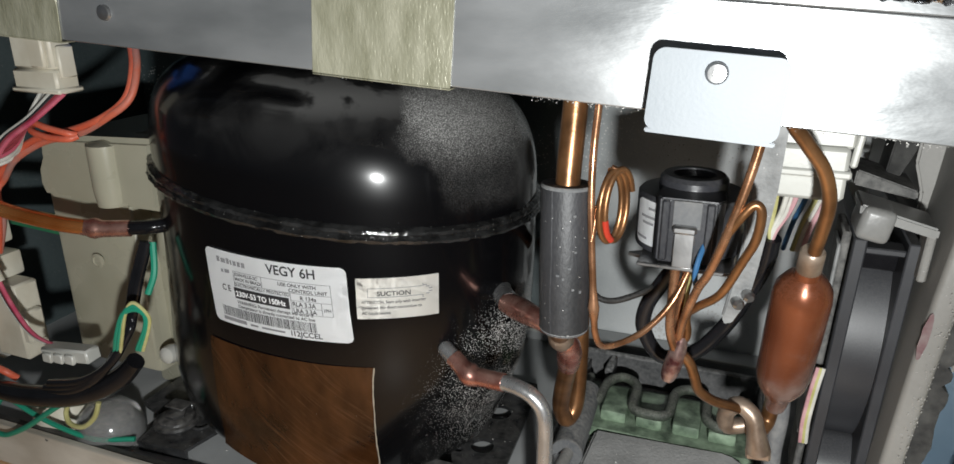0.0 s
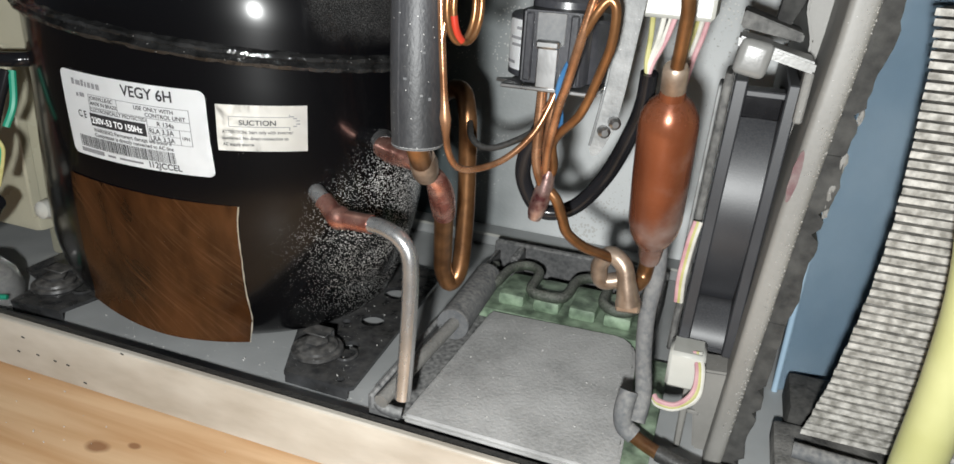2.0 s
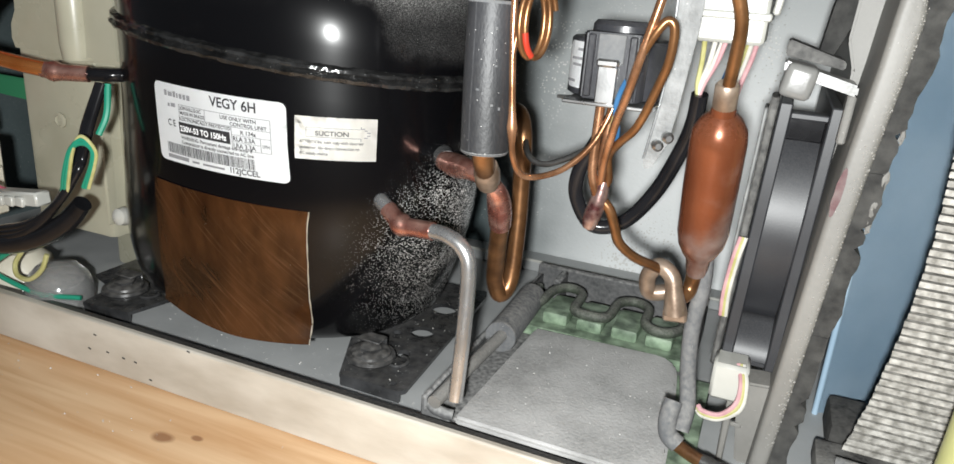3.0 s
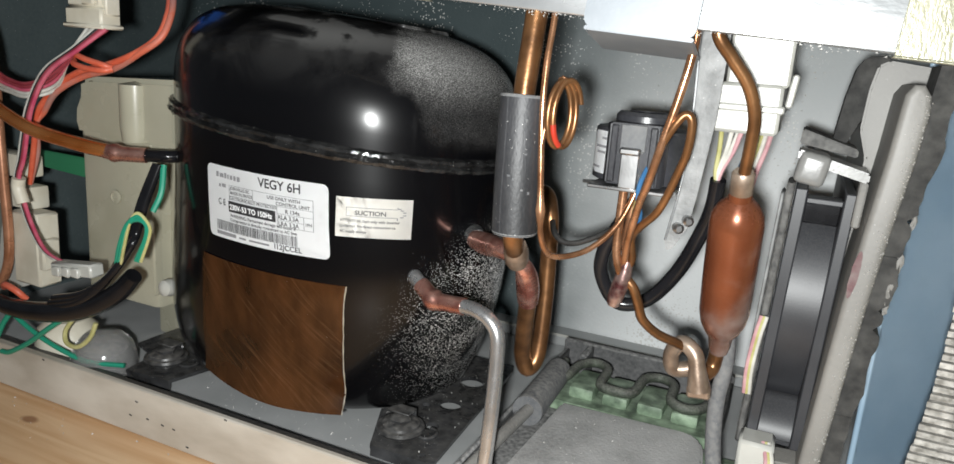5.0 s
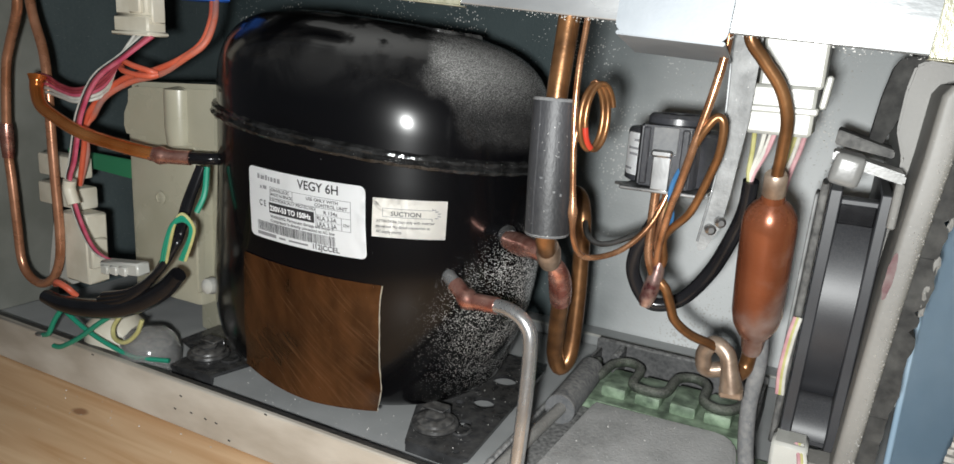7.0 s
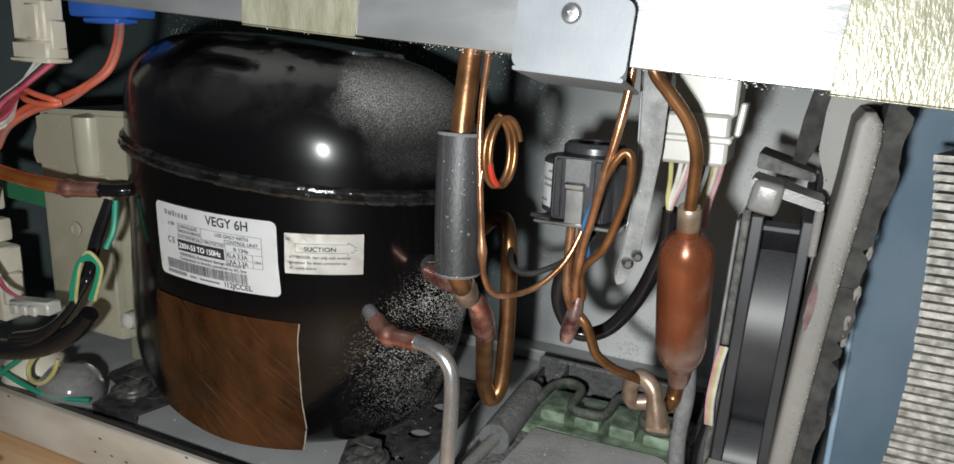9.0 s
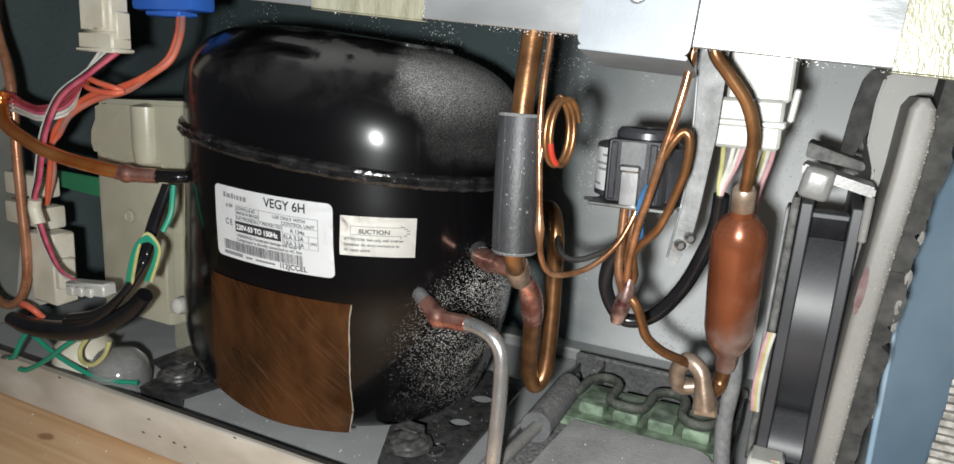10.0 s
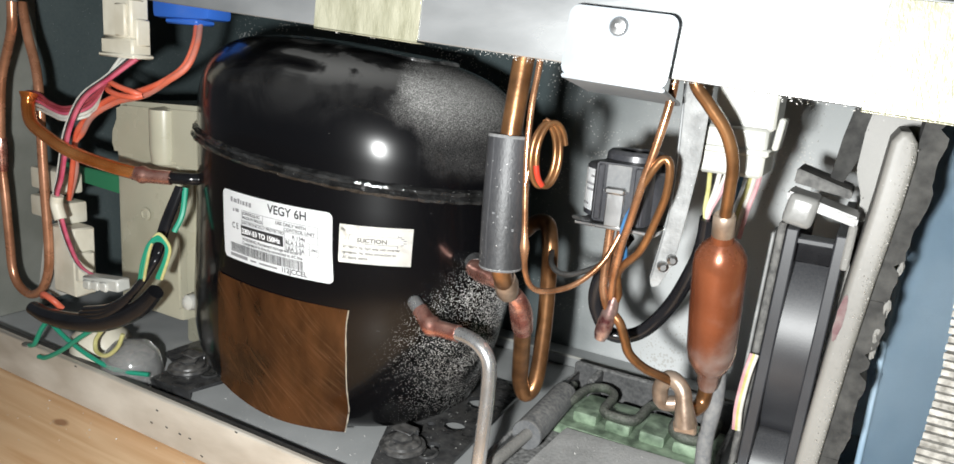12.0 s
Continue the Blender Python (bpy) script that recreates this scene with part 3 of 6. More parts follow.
# ---- crossbar over the opening ----
BAR = Matrix.Translation((0, -0.0130, 0.2305)) @ Matrix.Rotation(radians(3.5), 4, "Z") @ Matrix.Rotation(radians(3.95), 4, "Y")


def on_bar(bm):
    bmesh.ops.transform(bm, matrix=BAR, verts=bm.verts)
    return bm


bar = thing("crossbar", (0, -0.015, 0.2290), "galvanised steel crossbar over the opening, glossy and scratched", "crossbar")
part("front_face", on_bar(box(-0.42, 0.46, -0.0160, -0.0145, 0.0, 0.0330, 0.0004)), M_ZINC, bar)
part("bottom_flange", on_bar(box(-0.42, 0.46, -0.0145, -0.0118, 0.0, 0.0012, 0.0003)), M_ZINC, bar)
part("upper_step", on_bar(box(-0.42, 0.46, -0.0185, -0.0145, 0.0333, 0.0346, 0.0004)), M_ZINC, bar)
part("upper_face", on_bar(box(-0.42, 0.46, -0.0200, -0.0185, 0.0333, 0.1150, 0.0004)), M_ZINC, bar)
part("rear_face", on_bar(box(-0.42, 0.46, 0.028, 0.0295, 0.004, 0.1150, 0.0004)), M_ZINC, bar)

for x0, x1, z1 in ((-0.200, -0.1085, 0.0300), (-0.0015, 0.0485, 0.0322), (0.2055, 0.2585, 0.0322)):
    tape = thing("filament_tape", (x0, -0.0165, 0.23), "yellowish clear filament tape strip stuck on the crossbar", "tape", "tapes on the crossbar")
    part("front_strip", on_bar(box(x0, x1, -0.0167, -0.0161, -0.0006, z1, 0.0002)), M_TAPE, tape)
    part("folded_end", on_bar(box(x0, x1, -0.0167, -0.0100, -0.0012, -0.0007, 0.0002)), M_TAPE, tape)
    part("upper_strip", on_bar(box(x0 + 0.0005, x1 - 0.0003, -0.0208, -0.0202, 0.0350, 0.0850, 0.0002)), M_TAPE, tape)

brk = thing("bracket", (0.128, -0.026, 0.2195), "pale grey folded steel bracket screwed in front of the crossbar", "bracket")
b = prism(rounded(0.0368, 0.0235, 0.0034), 0.0014, Matrix.Translation((0.1297, -0.0235, 0.0080)) @ Matrix.Rotation(radians(90), 4, "X"))
part("plate", on_bar(b), M_WHITEMETAL, brk)
part("bottom_fold", on_bar(prism([(-0.0247, -0.0032), (-0.0247, -0.0046), (0.0100, -0.0096), (0.0100, -0.0082)], 0.0360, Matrix(((0, 0, 1, 0.1117), (1, 0, 0, 0), (0, 1, 0, 0), (0, 0, 0, 1))), bevel=0.0003)), M_WHITEMETAL, brk)
b = lathe([(0.0001, 0.0), (0.0030, 0.0), (0.0032, 0.0006), (0.0025, 0.0018), (0.0010, 0.0020), (0.0009, 0.0012), (0.0001, 0.0012)], (0.1290, -0.0249, 0.0142), (0, -1, 0), 20)
part("screw", on_bar(b), M_SCREW, brk, "bright cross-head screw")
rngf = random.Random(9)
b = bmesh.new()
grid = [[b.verts.new((0.1630 + 0.0015 * i + rngf.uniform(-0.0006, 0.0006), -0.0208 - rngf.random() ** 2 * 0.0014, 0.0362 + 0.0015 * j + rngf.uniform(-0.0006, 0.0006) + (0.002 * (i == 0) * rngf.random()))) for i in range(62)] for j in range(36)]
for r, s in zip(grid, grid[1:]):
    for i in range(61):
        b.faces.new((r[i], r[i + 1], s[i + 1])) if (i * 7) % 3 else b.faces.new((r[i], r[i + 1], s[i]))
        b.faces.new((r[i], s[i + 1], s[i])) if (i * 7) % 3 else b.faces.new((r[i + 1], s[i + 1], s[i]))
bmesh.ops.solidify(b, geom=b.faces[:], thickness=0.0002)
solo("foil_tape", on_bar(b), surface("crumpled_foil", (0.55, 0.55, 0.56), (0.75, 0.75, 0.76), 0.16, 1.0, 60, 0.3, 300), (0.25, -0.02, 0.28), "crumpled silver foil tape on the crossbar", "tape", smooth=False)
solo("rivet", on_bar(lathe([(0.0030, 0.0), (0.0026, 0.0012), (0.0001, 0.0017)], (-0.0872, -0.0160, 0.0118), (0, -1, 0), 16)), M_SCREW, (-0.0872, -0.034, 0.248), "small steel rivet head in the crossbar", "rivet")

# ---- compressor ----
RINGS = [  # height, centre x, centre y, half width, half depth: the body leans a little on its rubber feet
    (0.0150, -0.0660, 0.0860, 0.0560, 0.0500), (0.0160, -0.0665, 0.0860, 0.0700, 0.0620), (0.0180, -0.0670, 0.0855, 0.0780, 0.0690), (0.0215, -0.0680, 0.0850, 0.0850, 0.0740),
    (0.0300, -0.0695, 0.0825, 0.0935, 0.0775), (0.0550, -0.0650, 0.0770, 0.0995, 0.0775), (0.0900, -0.0565, 0.0725, 0.1008, 0.0785), (0.1290, -0.0535, 0.0738, 0.1000, 0.0818),
    (0.1595, -0.0540, 0.0760, 0.1000, 0.0840), (0.1700, -0.0540, 0.0760, 0.1000, 0.0840), (0.1810, -0.0540, 0.0760, 0.0998, 0.0838), (0.1920, -0.0540, 0.0760, 0.0982, 0.0825),
    (0.2020, -0.0540, 0.0760, 0.0945, 0.0795), (0.2110, -0.0540, 0.0760, 0.0880, 0.0730), (0.2180, -0.0540, 0.0760, 0.0775, 0.0630), (0.2225, -0.0540, 0.0760, 0.0630, 0.0505),
    (0.2250, -0.0540, 0.0760, 0.0460, 0.0365), (0.2260, -0.0540, 0.0760, 0.0270, 0.0210), (0.2263, -0.0540, 0.0760, 0.0060, 0.0050)]
SQUARE = 2.06  # the shell's outline from above is a little squarer than an ellipse
LEAN_Y, LEAN_X = -0.016, 0.0960
CX = -0.052


def ring_at(z):
    for p, q in zip(RINGS, RINGS[1:]):
        if p[0] <= z <= q[0]:
            t = (z - p[0]) / (q[0] - p[0])
            return [p[i] + (q[i] - p[i]) * t for i in (1, 2, 3, 4)]
    return RINGS[0][1:] if z < RINGS[0][0] else RINGS[-1][1:]


def lean(x, y, z):
    """How far the tilted upper body rises at a place."""
    w = max(0.0, min(1.0, (z - 0.02) / 0.10))
    return (0.5 + 0.5 * w * w * (3 - 2 * w)) * (LEAN_Y * (y + 0.008) - LEAN_X * (x - CX))


def on_shell(x, z, off=0.0):
    y = 0.0
    for _ in range(6):
        cx, cy, a, c = ring_at(max(0.034, z - lean(x, y, z)))
        q = min(0.995, abs((x - cx) / a))
        y = cy - c * (1 - q ** SQUARE) ** (1 / SQUARE)
    return Vector((x, y - off, z))


def leaning(bm):
    for v in bm.verts:
        v.co.z += lean(v.co.x, v.co.y, v.co.z)
    return bm


def ring_mesh(rings, sides=96, close=True):
    b = bmesh.new()
    turn = [(math.cos(2 * math.pi * k / sides), math.sin(2 * math.pi * k / sides)) for k in range(sides)]
    turn = [(math.copysign(abs(i) ** (2 / SQUARE), i), math.copysign(abs(j) ** (2 / SQUARE), j)) for i, j in turn]
    loops = [[b.verts.new((cx + a * i, cy + c * j, z)) for i, j in turn] for z, cx, cy, a, c in rings]
    for p, q in zip(loops, loops[1:]):
        for k in range(sides):
            b.faces.new((p[k], p[(k + 1) % sides], q[(k + 1) % sides], q[k]))
    if close:
        b.faces.new(loops[0][::-1])
        b.faces.new(loops[-1])
    return leaning(b)


def finer(rings, steps=4):
    """Smooths the profile between the given rings."""
    out = []
    n = len(rings)
    for i in range(n - 1):
        p0, p1, p2, p3 = rings[max(i - 1, 0)], rings[i], rings[i + 1], rings[min(i + 2, n - 1)]
        for s in range(steps):
            t = s / steps
            out.append(tuple(b1 + (b2 - b1) * t if abs(b2 - b1) > 3 * abs(b3 - b2) + 0.02 else 0.5 * (2 * b1 + (b2 - b0) * t + (2 * b0 - 5 * b1 + 4 * b2 - b3) * t * t + (3 * b1 - b0 - 3 * b2 + b3) * t ** 3) for b0, b1, b2, b3 in zip(p0, p1, p2, p3)))
    return out + [rings[-1]]


def uneven(bm, amount=0.00026, seed=6):
    """Lumpy bead: shifts every vertex a little."""
    r = random.Random(seed)
    for v in bm.verts:
        v.co += Vector((r.uniform(-1, 1), r.uniform(-1, 1), r.uniform(-1, 1))) * amount
    return bm


comp = thing("compressor", (CX, 0.08, 0.0), "glossy black hermetic refrigerator compressor, dusty, on a foot plate", "compressor")
part("lower_shell", ring_mesh([r for r in finer(RINGS) if r[0] < 0.166]), M_SHELL, comp)
part("dome", ring_mesh([(0.1645, -0.054, 0.076, 0.1000, 0.0840)] + [r for r in finer(RINGS) if r[0] > 0.1665]), M_SHELL, comp)
part("weld_seam", uneven(ring_mesh([(z + 0.0060, -0.054, 0.076, 0.1000 + d, 0.0840 + d) for z, d in ((0.1550, 0.0), (0.1556, 0.0026), (0.1570, 0.0034), (0.1583, 0.0014), (0.1597, 0.0028), (0.1610, 0.0026), (0.1622, 0.0))], 240, close=False), 0.00032), M_SEAM, comp, "rough double weld seam round the shell")
# raised flat pad on the crown
b = prism(rounded(0.086, 0.050, 0.010), 0.0034, Matrix.Translation((CX + 0.004, 0.082, 0.2226)), bevel=0.0008)
part("crown_pad", leaning(b), M_SHELL, comp)


def curved_sheet(x_left, x_right, top, bottom, off, nx=28, nz=16, shape=None):
    """A sheet lying on the shell; top and bottom give its heights along 0..1."""
    b = bmesh.new()
    grid = []
    for j in range(nz + 1):
        row = []
        for i in range(nx + 1):
            u, v = i / nx, j / nz
            z = top(u) + (bottom(u) - top(u)) * v
            x = x_left(v) + (x_right(v) - x_left(v)) * u
            row.append(b.verts.new(on_shell(x, z, off)))
        grid.append(row)
    for r, s in zip(grid, grid[1:]):
        for i in range(nx):
            b.faces.new((r[i], s[i], s[i + 1], r[i + 1]))
    bmesh.ops.solidify(b, geom=b.faces[:], thickness=-0.0002)
    return b


def patch_low(u):
    """Lower edge of the sheet: a short straight left end, then a sagging curve."""
    return 0.0300 - 0.0085 * math.sin(math.pi * 0.5 * min(1.0, u * 1.5)) - 0.0020 * u


patch = thing("tape_patch", (-0.045, 0.0, 0.06), "brown scuffed adhesive sheet stuck on the compressor", "adhesive patch")
right = lambda v: -0.0025 - 0.010 * v
part("sheet", curved_sheet(lambda v: -0.086 - 0.010 * v, right, lambda u: 0.1005 - 0.0045 * u, patch_low, 0.0008), M_PATCH, patch)
part("torn_edge", curved_sheet(lambda v: right(v) - 0.0003 - 0.0001 * math.sin(31 * v), lambda v: right(v) + 0.0002 + 0.0001 * math.sin(57 * v), lambda u: 0.096, lambda u: 0.0196, 0.0011, 1, 40), M_PALEDGE, patch, "pale torn edge")

LX, LW, LZ, LH = -0.0797, 0.0690, 0.1478, 0.0362


def label_point(u, v, off):
    """u across 0..1, v down 0..1 on the rating label."""
    return on_shell(LX + LW * u + 0.0012 * v, LZ - LH * v - 0.0028 * u, off)


def lay(bm, place):
    for v in bm.verts:
        v.co = place(v.co.x, v.co.y)
    return bm


rating = thing("rating_label", (-0.045, -0.008, 0.128), "white printed rating label with barcode on the compressor", "label")
b = bmesh.new()
# rounded label as a fine grid, corners trimmed
grid = {}
for j in range(25):
    v = 0.5 - 0.5 * math.cos(math.pi * j / 24)
    inset = 0.0
    d = min(v, 1 - v) * LH
    if d < 0.0028:
        inset = (0.0028 - math.sqrt(max(0.0, 0.0028 ** 2 - (0.0028 - d) ** 2))) / LW
    for i in range(25):
        u = inset + (1 - 2 * inset) * i / 24
        grid[i, j] = b.verts.new(label_point(u, v, 0.0009))
for j in range(24):
    for i in range(24):
        b.faces.new((grid[i, j], grid[i, j + 1], grid[i + 1, j + 1], grid[i + 1, j]))
bmesh.ops.solidify(b, geom=b.faces[:], thickness=-0.0003)
part("paper", b, M_LABEL, rating)


def print_text(text, u, v, size, off=0.00115, place=label_point, width=LW, height=LH, squeeze=1.0):
    c = letters(text, size)
    return lay(c, lambda x, y: place(u + x * squeeze / width, v - y / height, off))


def bars(rects, off=0.0011, place=label_point):
    c = bmesh.new()
    for u0, v0, u1, v1 in rects:
        n = max(1, round((u1 - u0) * 24))
        lo = [c.verts.new(place(u0 + (u1 - u0) * i / n, v1, off)) for i in range(n + 1)]
        hi = [c.verts.new(place(u0 + (u1 - u0) * i / n, v0, off)) for i in range(n + 1)]
        for i in range(n):
            c.faces.new((lo[i], lo[i + 1], hi[i + 1], hi[i]))
    return c


part("heading", print_text("VEGY 6H", 0.490, 0.165, 0.0062, squeeze=0.92), M_INK, rating)
part("maker_mark", bars([(0.10, 0.085, 0.125, 0.155), (0.135, 0.100, 0.175, 0.155), (0.182, 0.085, 0.205, 0.158), (0.212, 0.100, 0.228, 0.158), (0.236, 0.100, 0.262, 0.160), (0.270, 0.100, 0.294, 0.162), (0.302, 0.100, 0.330, 0.164), (0.125, 0.245, 0.145, 0.285), (0.155, 0.235, 0.195, 0.282)]), M_GREYINK, rating)
part("rating_panel", bars([(0.215, 0.450, 0.625, 0.600)]), M_INK, rating)
part("rating_text", print_text("230V-53 TO 150Hz", 0.228, 0.563, 0.0037, 0.0013, squeeze=0.86), M_LABEL, rating)
part("ce_mark", print_text("C E", 0.115, 0.525, 0.0042, squeeze=0.8), M_INK, rating)
t = print_text("USE ONLY WITH", 0.56, 0.300, 0.0023)
merge(t, print_text("CONTROL UNIT", 0.63, 0.365, 0.0023))
merge(t, print_text("JOINVILLE-SC", 0.235, 0.290, 0.0021))
merge(t, print_text("MADE IN BRAZIL", 0.235, 0.352, 0.0021, squeeze=0.92))
merge(t, print_text("ELECTRONICALLY PROTECTED", 0.225, 0.425, 0.0020))
merge(t, print_text("R 134a", 0.70, 0.455, 0.0026))
merge(t, print_text("RLA 3.3A", 0.645, 0.545, 0.0030, squeeze=0.9))
merge(t, print_text("LRA 3.3A", 0.645, 0.632, 0.0030, squeeze=0.9))
merge(t, print_text("1PH", 0.842, 0.585, 0.0022, squeeze=0.9))
merge(t, print_text("WARNING: Permanent damage will occur if", 0.225, 0.668, 0.0022, squeeze=0.95))
merge(t, print_text("Compressor is directly connected to AC line", 0.225, 0.728, 0.0022, squeeze=0.95))
merge(t, print_text("I12JCCEL", 0.60, 0.965, 0.0037))
part("small_print", t, M_INK, rating)
lines = [(0.225, 0.232, 0.90, 0.238), (0.225, 0.375, 0.90, 0.381), (0.225, 0.232, 0.229, 0.440), (0.897, 0.232, 0.901, 0.65), (0.44, 0.232, 0.444, 0.378), (0.635, 0.470, 0.90, 0.475), (0.635, 0.558, 0.835, 0.563), (0.635, 0.645, 0.90, 0.650), (0.635, 0.378, 0.639, 0.650), (0.832, 0.470, 0.836, 0.650)]
part("ruled_table", bars(lines), M_GREYINK, rating)
rng = random.Random(4)
strokes, u = [], 0.085
while u < 0.78:
    w = rng.choice((0.003, 0.003, 0.006, 0.009))
    strokes.append((u, 0.748, u + w, 0.885))
    u += w + rng.choice((0.003, 0.004, 0.006))
part("barcode", bars(strokes, 0.00112), M_INK, rating)
part("number_line", bars([(0.08, 0.905, 0.27, 0.955), (0.30, 0.925, 0.36, 0.95), (0.39, 0.925, 0.56, 0.95)]), M_GREYINK, rating)

SX, SW, SZ, SH = -0.0072, 0.0300, 0.1402, 0.0190


def small_point(u, v, off):
    return on_shell(SX + SW * u, SZ - SH * v - 0.0006 * u, off)


suction = thing("caution_label", (0.008, 0.008, 0.130), "small white caution label with a yellowed end, on the compressor", "label")
b = bmesh.new()
grid = [[b.verts.new(small_point(i / 10, j / 6, 0.0009)) for i in range(11)] for j in range(7)]
for r, s in zip(grid, grid[1:]):
    for i in range(10):
        b.faces.new((r[i], s[i], s[i + 1], r[i + 1]))
bmesh.ops.solidify(b, geom=b.faces[:], thickness=-0.0003)
part("paper", b, M_LABEL2, suction)
kw = dict(place=small_point, width=SW, height=SH)
t = print_text("SUCTION", 0.27, 0.425, 0.0029, squeeze=1.0, **kw)
merge(t, print_text("ATTENTION: Start only with inverter", 0.07, 0.61, 0.00185, squeeze=0.82, **kw))
merge(t, print_text("connected. No direct connection to", 0.07, 0.745, 0.00185, squeeze=0.82, **kw))
merge(t, print_text("AC supply source", 0.07, 0.88, 0.00185, squeeze=0.82, **kw))
part("small_print", t, M_INK, suction)
part("arrow_outline", bars([(0.15, 0.24, 0.82, 0.255), (0.15, 0.455, 0.82, 0.47), (0.15, 0.24, 0.158, 0.47), (0.82, 0.19, 0.83, 0.25), (0.82, 0.46, 0.83, 0.53), (0.83, 0.22, 0.87, 0.245), (0.86, 0.26, 0.90, 0.285), (0.89, 0.31, 0.93, 0.335), (0.89, 0.38, 0.93, 0.405), (0.86, 0.43, 0.90, 0.455)], 0.0011, small_point), M_GREYINK, suction)

# ---- compressor foot plates ----


def foot(corners, bolt, holes):
    b = bmesh.new()
    for loop in [corners] + [[(x + r * math.cos(k * math.pi / 12), y + r * math.sin(k * math.pi / 12)) for k in range(24)] for x, y, r in holes]:
        vs = [b.verts.new((u, v, 0.0050)) for u, v in loop]
        for i in range(len(vs)):
            b.edges.new((vs[i - 1], vs[i]))
    bmesh.ops.triangle_fill(b, use_beauty=True, use_dissolve=False, edges=b.edges[:], normal=(0, 0, 1))
    g = bmesh.ops.extrude_face_region(b, geom=b.faces[:])
    bmesh.ops.translate(b, verts=[v for v in g["geom"] if isinstance(v, bmesh.types.BMVert)], vec=(0, 0, 0.0022))
    p = part("mounting_foot", b, M_FOOT, comp, "black dusty steel foot plate")
    part("grommet", lathe([(0.0085, 0.0), (0.0105, 0.0015), (0.0105, 0.0045), (0.0085, 0.0055), (0.0085, 0.0092), (0.0126, 0.0096), (0.0133, 0.0108), (0.0128, 0.0124), (0.0108, 0.0128), (0.0104, 0.0140), (0.0088, 0.0150), (0.0060, 0.0152)], (*bolt, 0.0), sides=28), M_GROMMET, p, "black rubber grommet")
    part("bolt", lathe([(0.0062, 0.0), (0.0062, 0.0016), (0.0048, 0.0024), (0.0001, 0.0024)], (*bolt, 0.0150), sides=6), M_GROMMET, p)
    part("clip", box(bolt[0] - 0.0095, bolt[0] + 0.0040, bolt[1] + 0.0090, bolt[1] + 0.0105, 0.0072, 0.0176, 0.0005), M_FOOT, p)
    part("clip", box(bolt[0] - 0.0095, bolt[0] + 0.0040, bolt[1] + 0.0010, bolt[1] + 0.0105, 0.0172, 0.0184, 0.0004), M_GROMMET, p)
    part("ring", tube([(bolt[0] + 0.0130 + 0.0050 * math.cos(k * math.pi / 6 - 1.9), bolt[1] + 0.0060 + 0.0058 * math.sin(k * math.pi / 6 - 1.9), 0.0080) for k in range(8)], 0.0011, 8, 3), M_FOOT, p)
    (xa, ya), (xb, yb) = corners[0], corners[1]
    part("front_lip", prism([(xa, ya + 0.0006), (xb, yb + 0.0006), (xb, yb + 0.0022), (xa, ya + 0.0022)], 0.0046, Matrix.Translation((0, 0, 0.0003))), M_FOOT, p)


foot([(0.0045, 0.019), (0.039, 0.0185), (0.0415, 0.0215), (0.0375, 0.080), (0.0330, 0.148), (0.030, 0.156), (-0.02, 0.156), (-0.02, 0.075), (-0.010, 0.052)], (0.0120, 0.0375), [(0.0197, 0.0816, 0.0068), (0.0079, 0.0738, 0.0026), (0.0225, 0.0530, 0.0042), (0.0174, 0.1163, 0.0078), (0.0330, 0.0240, 0.0020)])
foot([(-0.1690, 0.0140), (-0.1366, 0.0165), (-0.130, 0.045), (-0.130, 0.150), (-0.196, 0.150), (-0.196, 0.046), (-0.1722, 0.038)], (-0.1570, 0.0340), [(-0.170, 0.085, 0.0065)])

solo("seal_strip", box(-0.36, 0.19, -0.0026, 0.0022, -0.004, 0.0108, 0.0008), M_RUBBER, (0, 0.0, 0), "thin black seal behind the pan lip", "seal")

# small worn marks on the lip
marks = thing("lip_marks", (-0.12, -0.0067, 0.0), "worn dark printed marks on the pan lip", "marking")
for x, z in [(-0.1411, -0.0064), (-0.1275, -0.0051), (-0.1159, -0.0056), (-0.1073, -0.0057), (-0.1358, 0.0033), (-0.0695, 0.0111), (-0.215, 0.0094), (-0.0974, -0.0136)]:
    part("mark", box(x - 0.0010, x + 0.0010, -0.00680, -0.0064, z - 0.0004, z + 0.0004, 0.0001, Matrix.Rotation(radians(9), 4, "Y")), M_GASKET, marks)

# ---- refrigerant pipes ----


def pipe(name, points, r, material, label, category="pipe", sides=14, steps=7, group=""):
    return solo(name, tube(points, r, sides, steps), material, points[-1], label, category, group=group)


suc = thing("suction_line", (0.073, 0.060, 0.048), "copper suction line from the compressor with a grey foam sleeve", "pipe")
part("stub", tube([(0.036, 0.062, 0.1212), (0.0415, 0.049, 0.1210), (0.049, 0.0385, 0.1212)], 0.0050, 16), M_STEELPIPE, suc, "grey steel stub")
part("brazed_bend", tube([(0.047, 0.039, 0.1212), (0.056, 0.034, 0.121), (0.068, 0.024, 0.1225), (0.0785, 0.0215, 0.1185), (0.080, 0.027, 0.110), (0.0775, 0.038, 0.096)], lambda t: 0.0046 + 0.0009 * math.sin(9 * t), 16), M_COPPER_RED, suc, "heat-tinted reddish copper bend")
